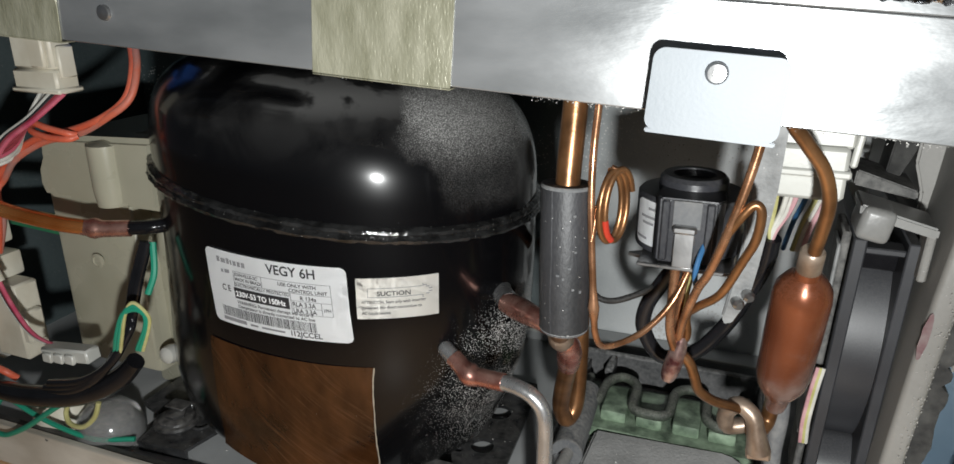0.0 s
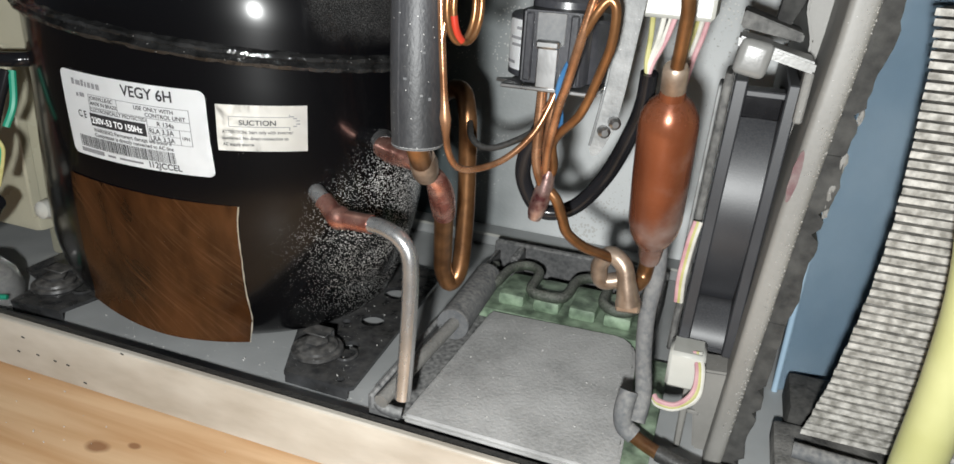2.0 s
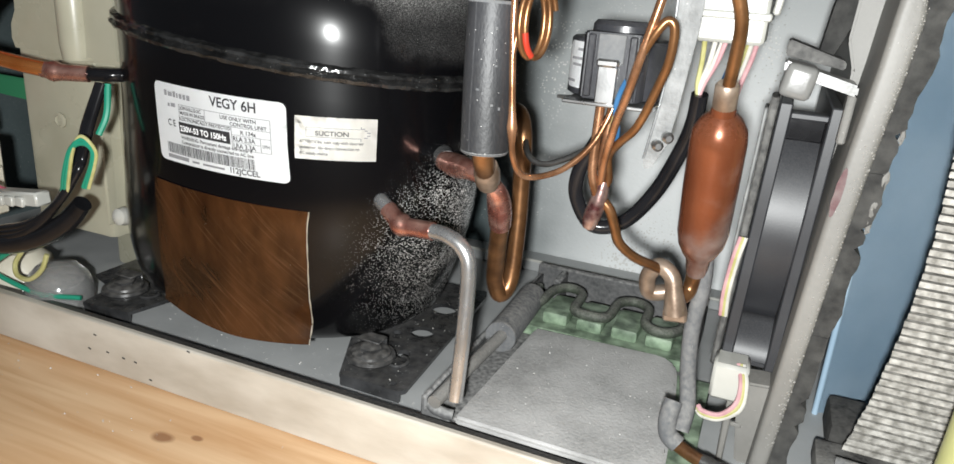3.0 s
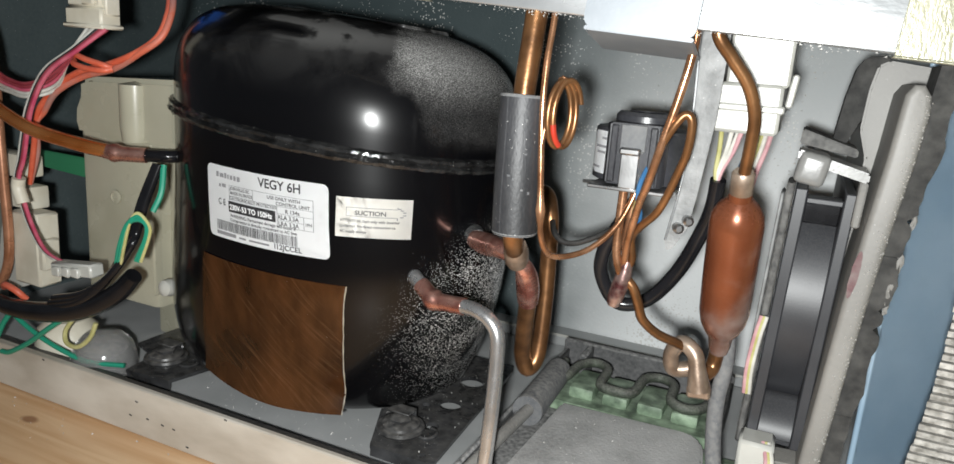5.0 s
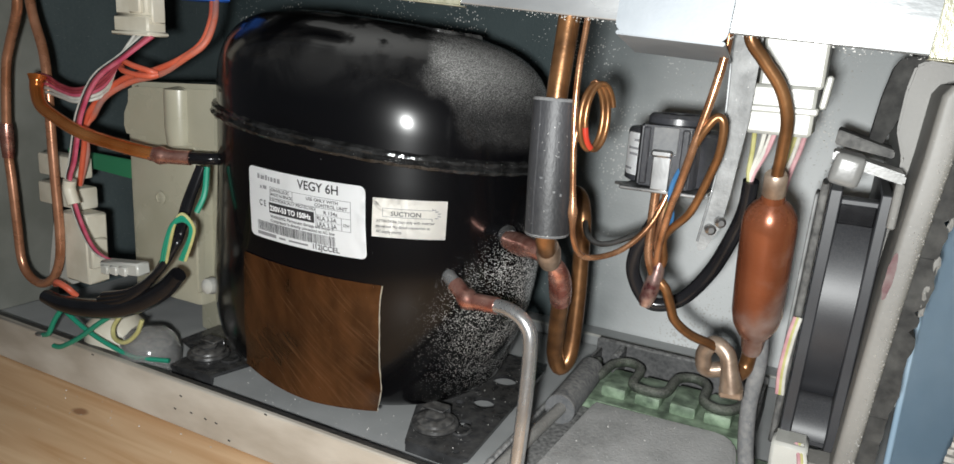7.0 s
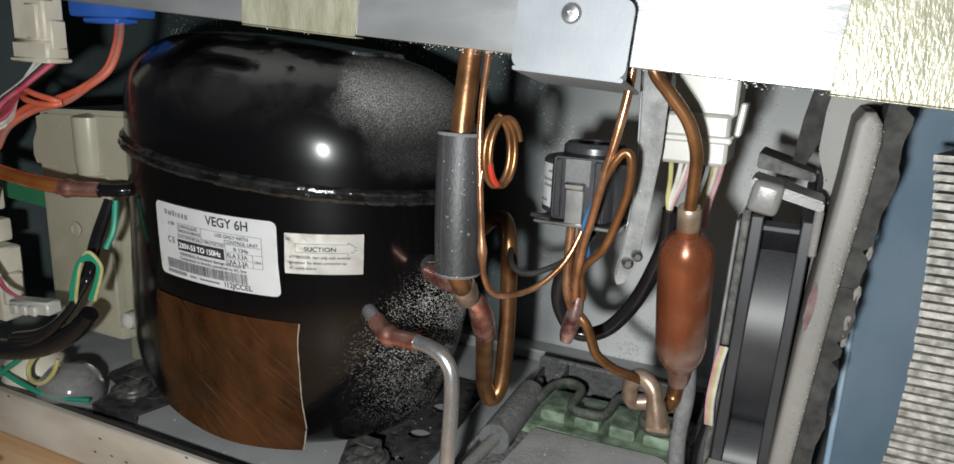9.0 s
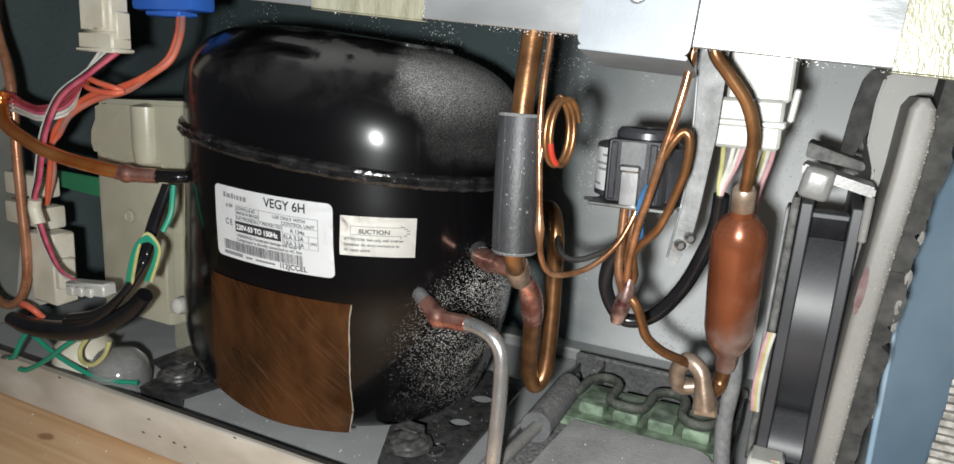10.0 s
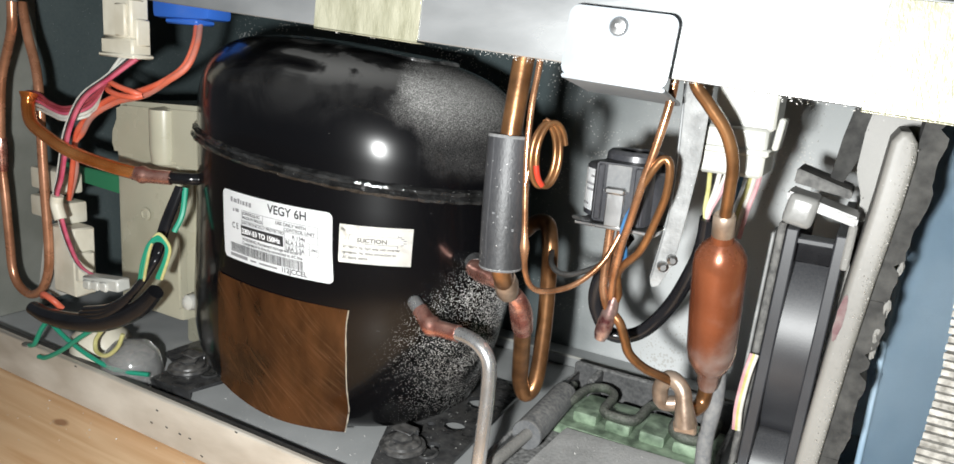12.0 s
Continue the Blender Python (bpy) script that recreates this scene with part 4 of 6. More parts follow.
part("u_bend", tube([(0.0775, 0.038, 0.096), (0.072, 0.052, 0.072), (0.0705, 0.057, 0.060), (0.0725, 0.061, 0.0515), (0.0755, 0.066, 0.058), (0.0755, 0.070, 0.083), (0.0745, 0.072, 0.109), (0.0735, 0.072, 0.131), (0.068, 0.078, 0.141), (0.058, 0.085, 0.139), (0.050, 0.09, 0.132)], 0.0043, 16), M_COPPER_BROWN, suc)
part("riser", tube([(0.0800, 0.012, 0.123), (0.083, -0.004, 0.138), (0.085, -0.012, 0.165), (0.0855, -0.0105, 0.195), (0.0862, -0.0068, 0.222), (0.0865, -0.005, 0.240)], 0.0043, 16), M_COPPER_BROWN, suc)
part("joint", lathe([(0.0043, -0.003), (0.0052, 0.0), (0.0054, 0.006), (0.0046, 0.010)], (0.0805, 0.010, 0.1235), (0.12, -0.6, 0.75)), M_BRONZE, suc, "brass-brown brazed joint")
sleeve = part("foam_sleeve", tube([(0.0865, -0.0115, 0.1405), (0.0858, -0.0115, 0.166), (0.0850, -0.0095, 0.1935)], 0.0089, 28, 6), M_FOAM, suc, "grey split foam sleeve")
part("foam_end", lathe([(0.0046, 0.0), (0.0086, 0.0), (0.0091, -0.0005), (0.0091, 0.0003), (0.0086, 0.0007), (0.0046, 0.0007)], (0.0850, -0.0095, 0.1934), (0, 0.05, 1)), M_DUSTFOAM, sleeve, "dusty cut end of the foam")
part("foam_end", lathe([(0.0046, 0.0), (0.0086, 0.0), (0.0090, 0.0008), (0.0088, 0.0012), (0.0046, 0.0006)], (0.0865, -0.0115, 0.1401), (-0.02, 0.0, 1)), M_DUSTFOAM, sleeve)
part("split_seam", tube([(0.0838, -0.0198, 0.1412), (0.0832, -0.0198, 0.155), (0.0832, -0.0198, 0.168), (0.0822, -0.0178, 0.1930)], 0.00045, 6, 3), M_FOAM, sleeve)
rngs = random.Random(61)
for k in range(7):
    h = 0.1440 + 0.046 * rngs.random()
    turn = -1.75 + 1.1 * rngs.random()
    base = Vector((0.0865 - 0.0015 * (h - 0.1405) / 0.053, -0.0115 + 0.0020 * max(0.0, (h - 0.166) / 0.0275), h))
    off = Vector((math.cos(turn), math.sin(turn), 0)) * 0.00885
    lie = Matrix.Translation(base + off) @ Matrix.Rotation(turn, 4, "Z")
    part("nick", box(-0.0001, 0.00022, -0.0003 - 0.0006 * rngs.random(), 0.0004, -0.0003, 0.0003 + 0.0005 * rngs.random(), 0.00005, lie, segments=1), M_DUSTFOAM, sleeve)

dis = thing("discharge_line", (0.076, 0.004, 0.02), "plated steel discharge line bent down from the compressor", "pipe")
dis_stub = part("stub", tube([(0.016, 0.036, 0.1050), (0.0225, 0.0235, 0.1025), (0.031, 0.0190, 0.0985)], 0.0036, 16), M_STEELPIPE, dis)
part("stub_collar", lathe([(0.0040, 0.0), (0.0064, 0.0006), (0.0068, 0.003), (0.0050, 0.0045)], (0.0200, 0.0270, 0.1035), (0.55, -0.75, -0.25)), M_SHELL, dis_stub)
part("brazed_joint", tube([(0.029, 0.0200, 0.0993), (0.0380, 0.0165, 0.0945), (0.046, 0.0155, 0.0945), (0.055, 0.0142, 0.0952)], lambda t: 0.0041 + 0.0013 * math.exp(-((t - 0.35) / 0.1) ** 2), 16), M_COPPER_RED, dis, "brazed reddish copper joint")
part("steel_bend", tube([(0.053, 0.0143, 0.0952), (0.062, 0.0125, 0.0953), (0.0695, 0.0115, 0.0925), (0.0740, 0.011, 0.086), (0.0752, 0.010, 0.072), (0.0757, 0.007, 0.048), (0.0755, 0.004, 0.022)], 0.0035, 16), M_STEELPIPE, dis)

# capillary with a wound coil beside the sleeve
cap = thing("capillary_tube", (0.102, -0.002, 0.131), "thin copper capillary tube wound into a small coil", "pipe")
part("run", tube([(0.0945, -0.0085, 0.236), (0.0945, -0.0095, 0.222), (0.0942, -0.0125, 0.206), (0.0948, -0.0140, 0.186), (0.0972, -0.0140, 0.155), (0.0985, -0.012, 0.139), (0.1015, -0.004, 0.1315), (0.1115, 0.006, 0.1335), (0.1205, 0.013, 0.143), (0.1255, 0.017, 0.155), (0.127, 0.018, 0.163)], lambda t: 0.00125 + 0.0008 * math.exp(-((t - 0.42) / 0.018) ** 2), 10), M_COPPER, cap)
turns = []
for i in range(45):
    a = 2 * math.pi * i / 20
    turns.append((0.1020 + 0.0030 * math.sin(a) + 0.0016 * (i / 20 - 1.2), -0.013 + 0.0058 * math.sin(a) + 0.0014 * (i / 20), 0.1884 + 0.0124 * math.cos(a)))
coil = part("coil", tube(turns, 0.0011, 10, 2), M_COPPER_BROWN, cap)
part("red_mark", tube(turns[31:35], 0.00125, 10, 3), plain("red_paint", (0.36, 0.03, 0.015), 0.35), coil, "red paint mark on one turn")
part("coil_lead", tube([(0.0955, -0.0145, 0.176), (0.0965, -0.013, 0.186), (0.099, -0.012, 0.197), (0.1015, -0.012, 0.202)], 0.0011, 10), M_COPPER, cap)

valve_lines = thing("valve_capillaries", (0.125, 0.02, 0.11), "thin copper capillaries brazed together below the solenoid valve", "pipe")
part("capillary", tube([(0.1458, -0.006, 0.228), (0.1452, -0.006, 0.214), (0.1425, -0.006, 0.198), (0.1385, -0.005, 0.181), (0.1340, 0.000, 0.1645), (0.1305, 0.006, 0.155), (0.1265, 0.014, 0.139), (0.1250, 0.019, 0.127)], 0.0016, 10), M_COPPER, valve_lines)
part("capillary", tube([(0.1380, -0.0045, 0.180), (0.1420, -0.006, 0.1875), (0.1455, -0.006, 0.1920), (0.1480, -0.0055, 0.1895), (0.1475, -0.003, 0.1795), (0.1445, 0.001, 0.170), (0.1385, 0.006, 0.1545), (0.1310, 0.012, 0.1455), (0.1272, 0.017, 0.139), (0.1280, 0.019, 0.130), (0.1255, 0.020, 0.124)], 0.0016, 10), M_COPPER_BROWN, valve_lines)
part("capillary", tube([(0.1215, 0.018, 0.163), (0.1212, 0.018, 0.146), (0.1215, 0.018, 0.132), (0.1240, 0.0185, 0.1235), (0.1260, 0.020, 0.119)], 0.0019, 10), M_COPPER, valve_lines)
part("capillary", tube([(0.1255, 0.020, 0.163), (0.1250, 0.020, 0.148), (0.1240, 0.021, 0.136), (0.1262, 0.021, 0.125)], 0.0017, 10), M_COPPER, valve_lines)
part("brazed_knot", tube([(0.1262, 0.0195, 0.129), (0.1250, 0.0195, 0.121), (0.1230, 0.0195, 0.1125), (0.1222, 0.0195, 0.1085)], lambda t: 0.0024 + 0.0012 * math.sin(math.pi * t), 12), M_KNOT, valve_lines, "brazed dark red knot")
part("lower_run", tube([(0.1265, 0.020, 0.121), (0.1300, 0.0205, 0.117), (0.1325, 0.022, 0.110), (0.1345, 0.025, 0.103), (0.1405, 0.030, 0.0965), (0.1480, 0.035, 0.0925), (0.153, 0.038, 0.090)], 0.0021, 12), M_COPPER_BROWN, valve_lines)

drier = thing("filter_drier", (0.164, 0.05, 0.08), "reddish copper filter drier, dusty on one flank", "filter drier")
DT, DB = Vector((0.1662, 0.019, 0.1590)), Vector((0.1652, 0.045, 0.0965))
axis = (DB - DT)
L = axis.length
part("body", lathe([(0.0042, -0.006), (0.0046, -0.0025), (0.0076, 0.0005), (0.0098, 0.0045), (0.0104, 0.009), (0.0105, L * 0.45), (0.0103, L * 0.78), (0.0094, L * 0.87), (0.0072, L * 0.95), (0.0052, L), (0.0046, L + 0.006), (0.0040, L + 0.009)], DT, axis, 40), M_DRIER, drier)
part("neck", lathe([(0.0036, 0.0), (0.0043, 0.001), (0.0043, 0.010), (0.0036, 0.0115)], DT - axis.normalized() * 0.0145, axis, 24), M_BRONZE, drier, "brown-grey brazed neck")
part("inlet_pipe", tube([(0.1520, -0.006, 0.228), (0.1530, -0.006, 0.2195), (0.1580, -0.003, 0.2125), (0.1645, 0.0005, 0.2035), (0.1678, 0.004, 0.193), (0.1676, 0.008, 0.182), (0.1668, 0.0125, 0.172)], 0.0023, 14), M_COPPER_BROWN, drier)
part("tail", tube([(0.1642, 0.050, 0.092), (0.1640, 0.053, 0.084), (0.1630, 0.052, 0.0775), (0.1600, 0.047, 0.0755), (0.157, 0.044, 0.077)], 0.0034, 14), M_COPPER_BROWN, drier)
pinched = part("pinched_tube", tube([(0.1560, 0.047, 0.078), (0.1475, 0.045, 0.0765), (0.1462, 0.042, 0.0850), (0.1505, 0.039, 0.0915), (0.1565, 0.037, 0.0885), (0.1590, 0.036, 0.080), (0.1605, 0.036, 0.0730)], lambda t: 0.0036 + 0.0016 * max(0, (t - 0.75) * 4), 14, 7, 1.0), M_BRONZE, drier)
part("pinched_end", box(0.1555, 0.1655, 0.0335, 0.0372, 0.0695, 0.0752, 0.0009, Matrix.Rotation(radians(-6), 4, "Y")), M_BRONZE, pinched, "flat crimped tube end")

# ---- solenoid valve ----
valve = thing("solenoid_valve", (0.122, 0.036, 0.157), "black round solenoid coil in a plated bracket", "solenoid valve")
VC = (0.1235, 0.037)
part("coil_body", lathe([(0.0185, 0.0), (0.0205, 0.001), (0.0205, 0.0215), (0.0196, 0.0225), (0.0130, 0.0228), (0.0128, 0.0275), (0.0115, 0.0290), (0.0080, 0.0290), (0.0072, 0.0262), (0.0001, 0.0262)], (*VC, 0.1605), sides=40), M_COIL, valve)
front_housing = part("front_housing", prism([(0.1125, 0.0160), (0.1145, 0.0130), (0.1345, 0.0130), (0.1365, 0.0160), (0.1365, 0.0300), (0.1125, 0.0300)], 0.0245, Matrix.Translation((0, 0, 0.1612)), bevel=0.0006), M_COIL, valve)
part("bracket_plate", box(0.1075, 0.1420, 0.0115, 0.052, 0.1588, 0.1604, 0.0004), M_SCREW, valve, "thin plated bracket plate")
part("plate_tip", prism([(0.1075, 0.0190), (0.1030, 0.0205), (0.1030, 0.0220), (0.1075, 0.0245)], 0.0012, Matrix.Translation((0, 0, 0.1590))), M_SCREW, valve)
part("label_plate", box(0.1190, 0.1290, 0.0122, 0.0132, 0.1750, 0.1852, 0.0003), M_DUSTFOAM, front_housing, "dust-grey plate")
spring_clip = part("clip", box(0.1200, 0.1275, 0.0112, 0.0128, 0.1600, 0.1745, 0.0005), M_SCREW, valve, "bright spring clip")
part("clip_step", box(0.1195, 0.1280, 0.0095, 0.0128, 0.1735, 0.1765, 0.0008), M_SCREW, spring_clip)
part("housing_rib", box(0.1150, 0.1180, 0.0120, 0.0150, 0.1620, 0.1850, 0.0006), M_COIL, front_housing)
part("housing_rib", box(0.1305, 0.1335, 0.0120, 0.0150, 0.1620, 0.1850, 0.0006), M_COIL, front_housing)


def round_coil(bm):
    """Bends a flat outline (arc length, height) round the coil."""
    for v in bm.verts:
        a = radians(224) + v.co.x / 0.0207
        r = 0.0207 + v.co.z
        v.co = Vector((VC[0] + r * math.cos(a), VC[1] + r * math.sin(a), 0.1725 + v.co.y))
    return bm


b = bmesh.new()
cols = [[b.verts.new((-0.0068 + 0.0136 * i / 10, (1 if k else -1) * (0.0088 - (0.0016 if i in (0, 10) else 0.0005 if i in (1, 9) else 0)), 0.0)) for k in (0, 1)] for i in range(11)]
for p, q in zip(cols, cols[1:]):
    b.faces.new((p[0], q[0], q[1], p[1]))
bmesh.ops.solidify(b, geom=b.faces[:], thickness=-0.0002)
round_coil(b)
sticker = part("sticker", b, M_LABEL, valve, "white sticker with worn print")
b = bmesh.new()
for lo, hi, up in ((0.0010, 0.0050, 0.0058), (-0.0030, 0.0055, 0.0024), (-0.0020, 0.0040, 0.0000), (-0.0055, 0.0010, -0.0062)):
    vs = [[b.verts.new((lo + (hi - lo) * i / 4, up + 0.0005 * k, 0.0003)) for k in (-1, 1)] for i in range(5)]
    for p, q in zip(vs, vs[1:]):
        b.faces.new((p[0], q[0], q[1], p[1]))
round_coil(b)
part("print_bars", b, M_GREYINK, sticker)
solo("lead_wire", tube([(0.1310, 0.014, 0.170), (0.1295, 0.010, 0.164), (0.1290, 0.010, 0.158), (0.1300, 0.014, 0.150), (0.128, 0.02, 0.142)], 0.0010, 8), M_BLUEWIRE, (0.13, 0.012, 0.16), "blue lead wire beside the solenoid valve", "wire")
solo("lead_wire", tube([(0.1280, 0.017, 0.158), (0.1268, 0.0165, 0.150), (0.1262, 0.019, 0.142), (0.125, 0.022, 0.135)], 0.0008, 8), M_YELLOW, (0.127, 0.017, 0.15), "yellow-green lead wire beside the solenoid valve", "wire")

# galvanised hanger strip behind the capillaries
strip = thing("hanger_strip", (0.148, 0.02, 0.14), "galvanised hanger strip with two small screws, dusty", "bracket")
b = prism([(0.1428, 0.226), (0.1540, 0.226), (0.1530, 0.190), (0.1500, 0.160), (0.1482, 0.147), (0.1435, 0.1370), (0.1408, 0.1360), (0.1398, 0.1385), (0.1436, 0.166), (0.1442, 0.190)], 0.0012, Matrix.Translation((0, 0.022, 0)) @ Matrix.Rotation(radians(90), 4, "X"), bevel=0.0003)
part("plate", b, M_STRIP, strip)
part("folded_edge", tube([(0.1429, 0.0205, 0.225), (0.1442, 0.0205, 0.190), (0.1436, 0.0205, 0.166), (0.1400, 0.0205, 0.140)], 0.0005, 6, 4), M_ZINC, strip, "bright folded edge")
for sx, sz in ((0.1440, 0.1460), (0.1474, 0.1495)):
    part("screw", lathe([(0.0022, 0.0), (0.0022, 0.003), (0.0012, 0.0042), (0.0001, 0.0042)], (sx, 0.0208, sz), (0.35, -0.9, 0), 10), M_SCREW, strip)

# black cable loop
pipe("cable_loop", [(0.1545, 0.046, 0.1640), (0.1535, 0.050, 0.152), (0.1500, 0.055, 0.139), (0.1415, 0.058, 0.118), (0.1295, 0.058, 0.102), (0.1160, 0.056, 0.0985), (0.1075, 0.054, 0.111), (0.1080, 0.052, 0.124), (0.1140, 0.05, 0.137), (0.121, 0.046, 0.150)], 0.0034, M_BLACK, "black sleeved cable in a loose loop, dusty", "cable")
pipe("cable", [(0.070, 0.085, 0.132), (0.082, 0.055, 0.127), (0.092, 0.050, 0.1245), (0.106, 0.050, 0.131), (0.117, 0.048, 0.140)], 0.0014, M_RUBBER, "thin black cable behind the foam sleeve", "cable")

# ---- right-hand connector ----
conn = thing("wire_connector", (0.164, 0.045, 0.184), "white nylon wire connector hanging from the crossbar", "connector")
part("upper_body", box(0.1530, 0.1765, 0.034, 0.058, 0.2035, 0.232, 0.0012), M_WHITEPL, conn)
conn_body = part("lower_body", box(0.1505, 0.1750, 0.031, 0.060, 0.1850, 0.2045, 0.0014), M_WHITEPL, conn)
part("collar", box(0.1495, 0.1762, 0.030, 0.061, 0.1935, 0.1965, 0.0008), M_WHITEPL, conn_body)
part("latch", box(0.1764, 0.1790, 0.038, 0.050, 0.1960, 0.2090, 0.0008, Matrix.Rotation(radians(6), 4, "Y")), M_WHITEPL, conn)
part("latch", box(0.1462, 0.1500, 0.034, 0.048, 0.1970, 0.2065, 0.0008, Matrix.Rotation(radians(-8), 4, "Y")), M_WHITEPL, conn)

for k, (m, dx, word) in enumerate(((M_YELLOW, 0.0, "yellow"), (M_WIREWHITE, 0.004, "white"), (M_PINK, 0.008, "pale pink"), (M_WIREWHITE, 0.0065, "white"))):
    solo("wire", tube([(0.1535 + dx, 0.040 + k * 0.002, 0.187), (0.1535 + dx * 0.7, 0.043, 0.177), (0.1530 + dx * 0.3, 0.045, 0.168), (0.1540, 0.046, 0.1620)], 0.0010, 8), m, (0.155, 0.042, 0.175), word + " insulated wire from the connector into the cable sleeve", "wire", group="connector wires")
for k, (m, x, word) in enumerate(((M_BLUEWIRE, 0.1655, "blue"), (M_YELLOW, 0.1690, "yellow"), (M_PINK, 0.1725, "pink"), (M_WIREWHITE, 0.1705, "white"))):
    solo("wire", tube([(x, 0.048, 0.187), (x - 0.0015, 0.052, 0.178), (x - 0.004, 0.056, 0.168), (x - 0.006, 0.060, 0.155)], 0.0010, 8), m, (x, 0.05, 0.178), word + " insulated wire hanging from the connector", "wire", group="connector wires")

# ---- fan and partition ----


def tilted(bm):
    """The fan leans a little towards the partition."""
    for v in bm.verts:
        v.co.x += 0.030 * (v.co.z - 0.104)
    return bm


def edge_x(z):
    """The partition's front bead runs out of plumb: its dark side at a height."""
    pts = ((-0.01, 0.2078), (0.05, 0.2125), (0.09, 0.2155), (0.135, 0.2190), (0.182, 0.2243), (0.215, 0.2268))
    for (za, xa), (zb, xb) in zip(pts, pts[1:]):
        if z <= zb:
            return xa + (xb - xa) * (z - za) / (zb - za)
    return pts[-1][1]


panel = thing("partition", (0.215, 0.14, 0), "grey plastic partition with a rolled front edge, dusty", "partition", kind="structure")


def farther(points, k=1.115):
    """Scales an outline for its place deeper in the compartment."""
    return [(0.186 + (x - 0.186) * k, 0.208 + (z - 0.208) * k) for x, z in points]


outline = [(0.2068, 0.0), (0.2130, 0.0), (edge_x(0.05) + 0.002, 0.05), (edge_x(0.09) + 0.002, 0.09), (edge_x(0.135) + 0.002, 0.135), (edge_x(0.182) + 0.002, 0.182)]
outline += farther([(0.2275, 0.2150), (0.2100, 0.2172), (0.2062, 0.2150), (0.2046, 0.2060), (0.2040, 0.1900)]) + [(0.2100, 0.1760), (0.2090, 0.100)]
part("sheet", prism(outline, -0.150, Matrix.Translation((0, 0.090, 0)) @ Matrix.Rotation(radians(90), 4, "X"), bevel=0.0010), M_PANEL, panel)
levels = (0.0, 0.03, 0.06, 0.09, 0.12, 0.15, 0.18, 0.198)
front = [(edge_x(z), z) for z in levels] + [(edge_x(0.2) - 0.0008, 0.2045), (edge_x(0.2) - 0.0035, 0.2085), (edge_x(0.2) - 0.0070, 0.2085), (edge_x(0.2) - 0.0095, 0.2045)] + [(edge_x(z) - 0.0075 - 0.012 * z, z) for z in levels[::-1]]
b = prism(front, -0.050, Matrix.Translation((0, 0.0410, 0)) @ Matrix.Rotation(radians(90), 4, "X"))
bmesh.ops.bevel(b, geom=[e for e in b.edges if all(v.co.y < 0.0415 for v in e.verts)], offset=0.0024, segments=4, affect="EDGES", profile=0.5)
part("rolled_edge", b, M_PANEL, panel, "rounded front edge sprinkled with dust")
part("black_edge", prism(farther([(0.1950, 0.1835), (0.2000, 0.1835), (0.2048, 0.1960), (0.2064, 0.2145), (0.2110, 0.2172), (0.2095, 0.2190), (0.2020, 0.2180), (0.1993, 0.2140), (0.1970, 0.2020)]), -0.020, Matrix.Translation((0, 0.093, 0)) @ Matrix.Rotation(radians(90), 4, "X"), bevel=0.0006), M_GASKET, panel, "black strip round the top corner")
gasket = thing("gasket", (0.229, 0.05, 0), "crumbling dark foam gasket on the partition edge", "gasket")
rngg = random.Random(2)
for lo, hi in ((0.0, 0.072), (0.0722, 0.142), (0.1422, 0.2160)):
    edge = [(edge_x(hi) - 0.0004, hi), (edge_x(lo) - 0.0004, lo)]
    for i in range(26):
        z = lo + (hi - lo) * i / 25
        wave = 0.5 + 0.5 * math.sin(z * 190 + 2.2 * math.sin(z * 61))
        edge.append((edge_x(z) + 0.0066 + 0.0016 * wave ** 2 + 0.0008 * rngg.random() - 0.0026 * (rngg.random() < 0.10), z))
    part("strip", prism(edge, -0.026, Matrix.Translation((0, 0.0470, 0)) @ Matrix.Rotation(radians(90), 4, "X")), M_GASKET, gasket, smooth=False)
for z, size in ((0.104, 0.0018), (0.121, 0.0024), (0.128, 0.0030), (0.140, 0.0026), (0.157, 0.0022)):
    c = bmesh.new()
    bmesh.ops.create_icosphere(c, subdivisions=2, radius=size)
    for v in c.verts:
        v.co = Vector((v.co.x * 0.5, v.co.y * 0.5, v.co.z * 1.5)) * rngg.uniform(0.45, 1.35) + Vector((edge_x(z) + 0.0068, 0.0480, z))
    part("torn_flake", c, M_FELT, gasket, "pale torn foam flake", smooth=False)
solo("marker_stripe", prism([(0.0015 * math.cos(a * 0.4) * (1 + 0.1 * math.sin(3 * a)), 0.0100 * math.sin(a * 0.4)) for a in range(16)], 0.0004, Matrix.Translation((0.2112, 0.0410, 0.134)) @ Matrix.Rotation(radians(5.0), 4, "Y") @ Matrix.Rotation(radians(90), 4, "X")), M_REDMARK, (0.2105, 0.0415, 0.134), "faded red marker stroke on the partition", "mark")
b = bmesh.new()
rd = random.Random(12)
for _ in range(520):
    z = 0.02 + 0.185 * rd.random()
    x = edge_x(z) - 0.0006 - 0.0042 * rd.random() ** 2
    y = 0.0400 + 0.0030 * rd.random()
    r = 0.00016 + 0.00026 * rd.random() ** 2
    vs = [b.verts.new((x + r * i, y - 0.0006 + r * j, z + r * k)) for i, j, k in ((1, 0, -1), (-1, 0, -1), (0, -1.6, 0), (0, 0, 1.2))]
    for f in ((0, 1, 2), (0, 2, 3), (1, 3, 2), (0, 3, 1)):
        b.faces.new([vs[q] for q in f])
solo("dust_grains", b, M_CRUMB, (0.217, 0.041, 0.11), "pale dust grains stuck on the rolled edge", "dust", "stuff", smooth=False)

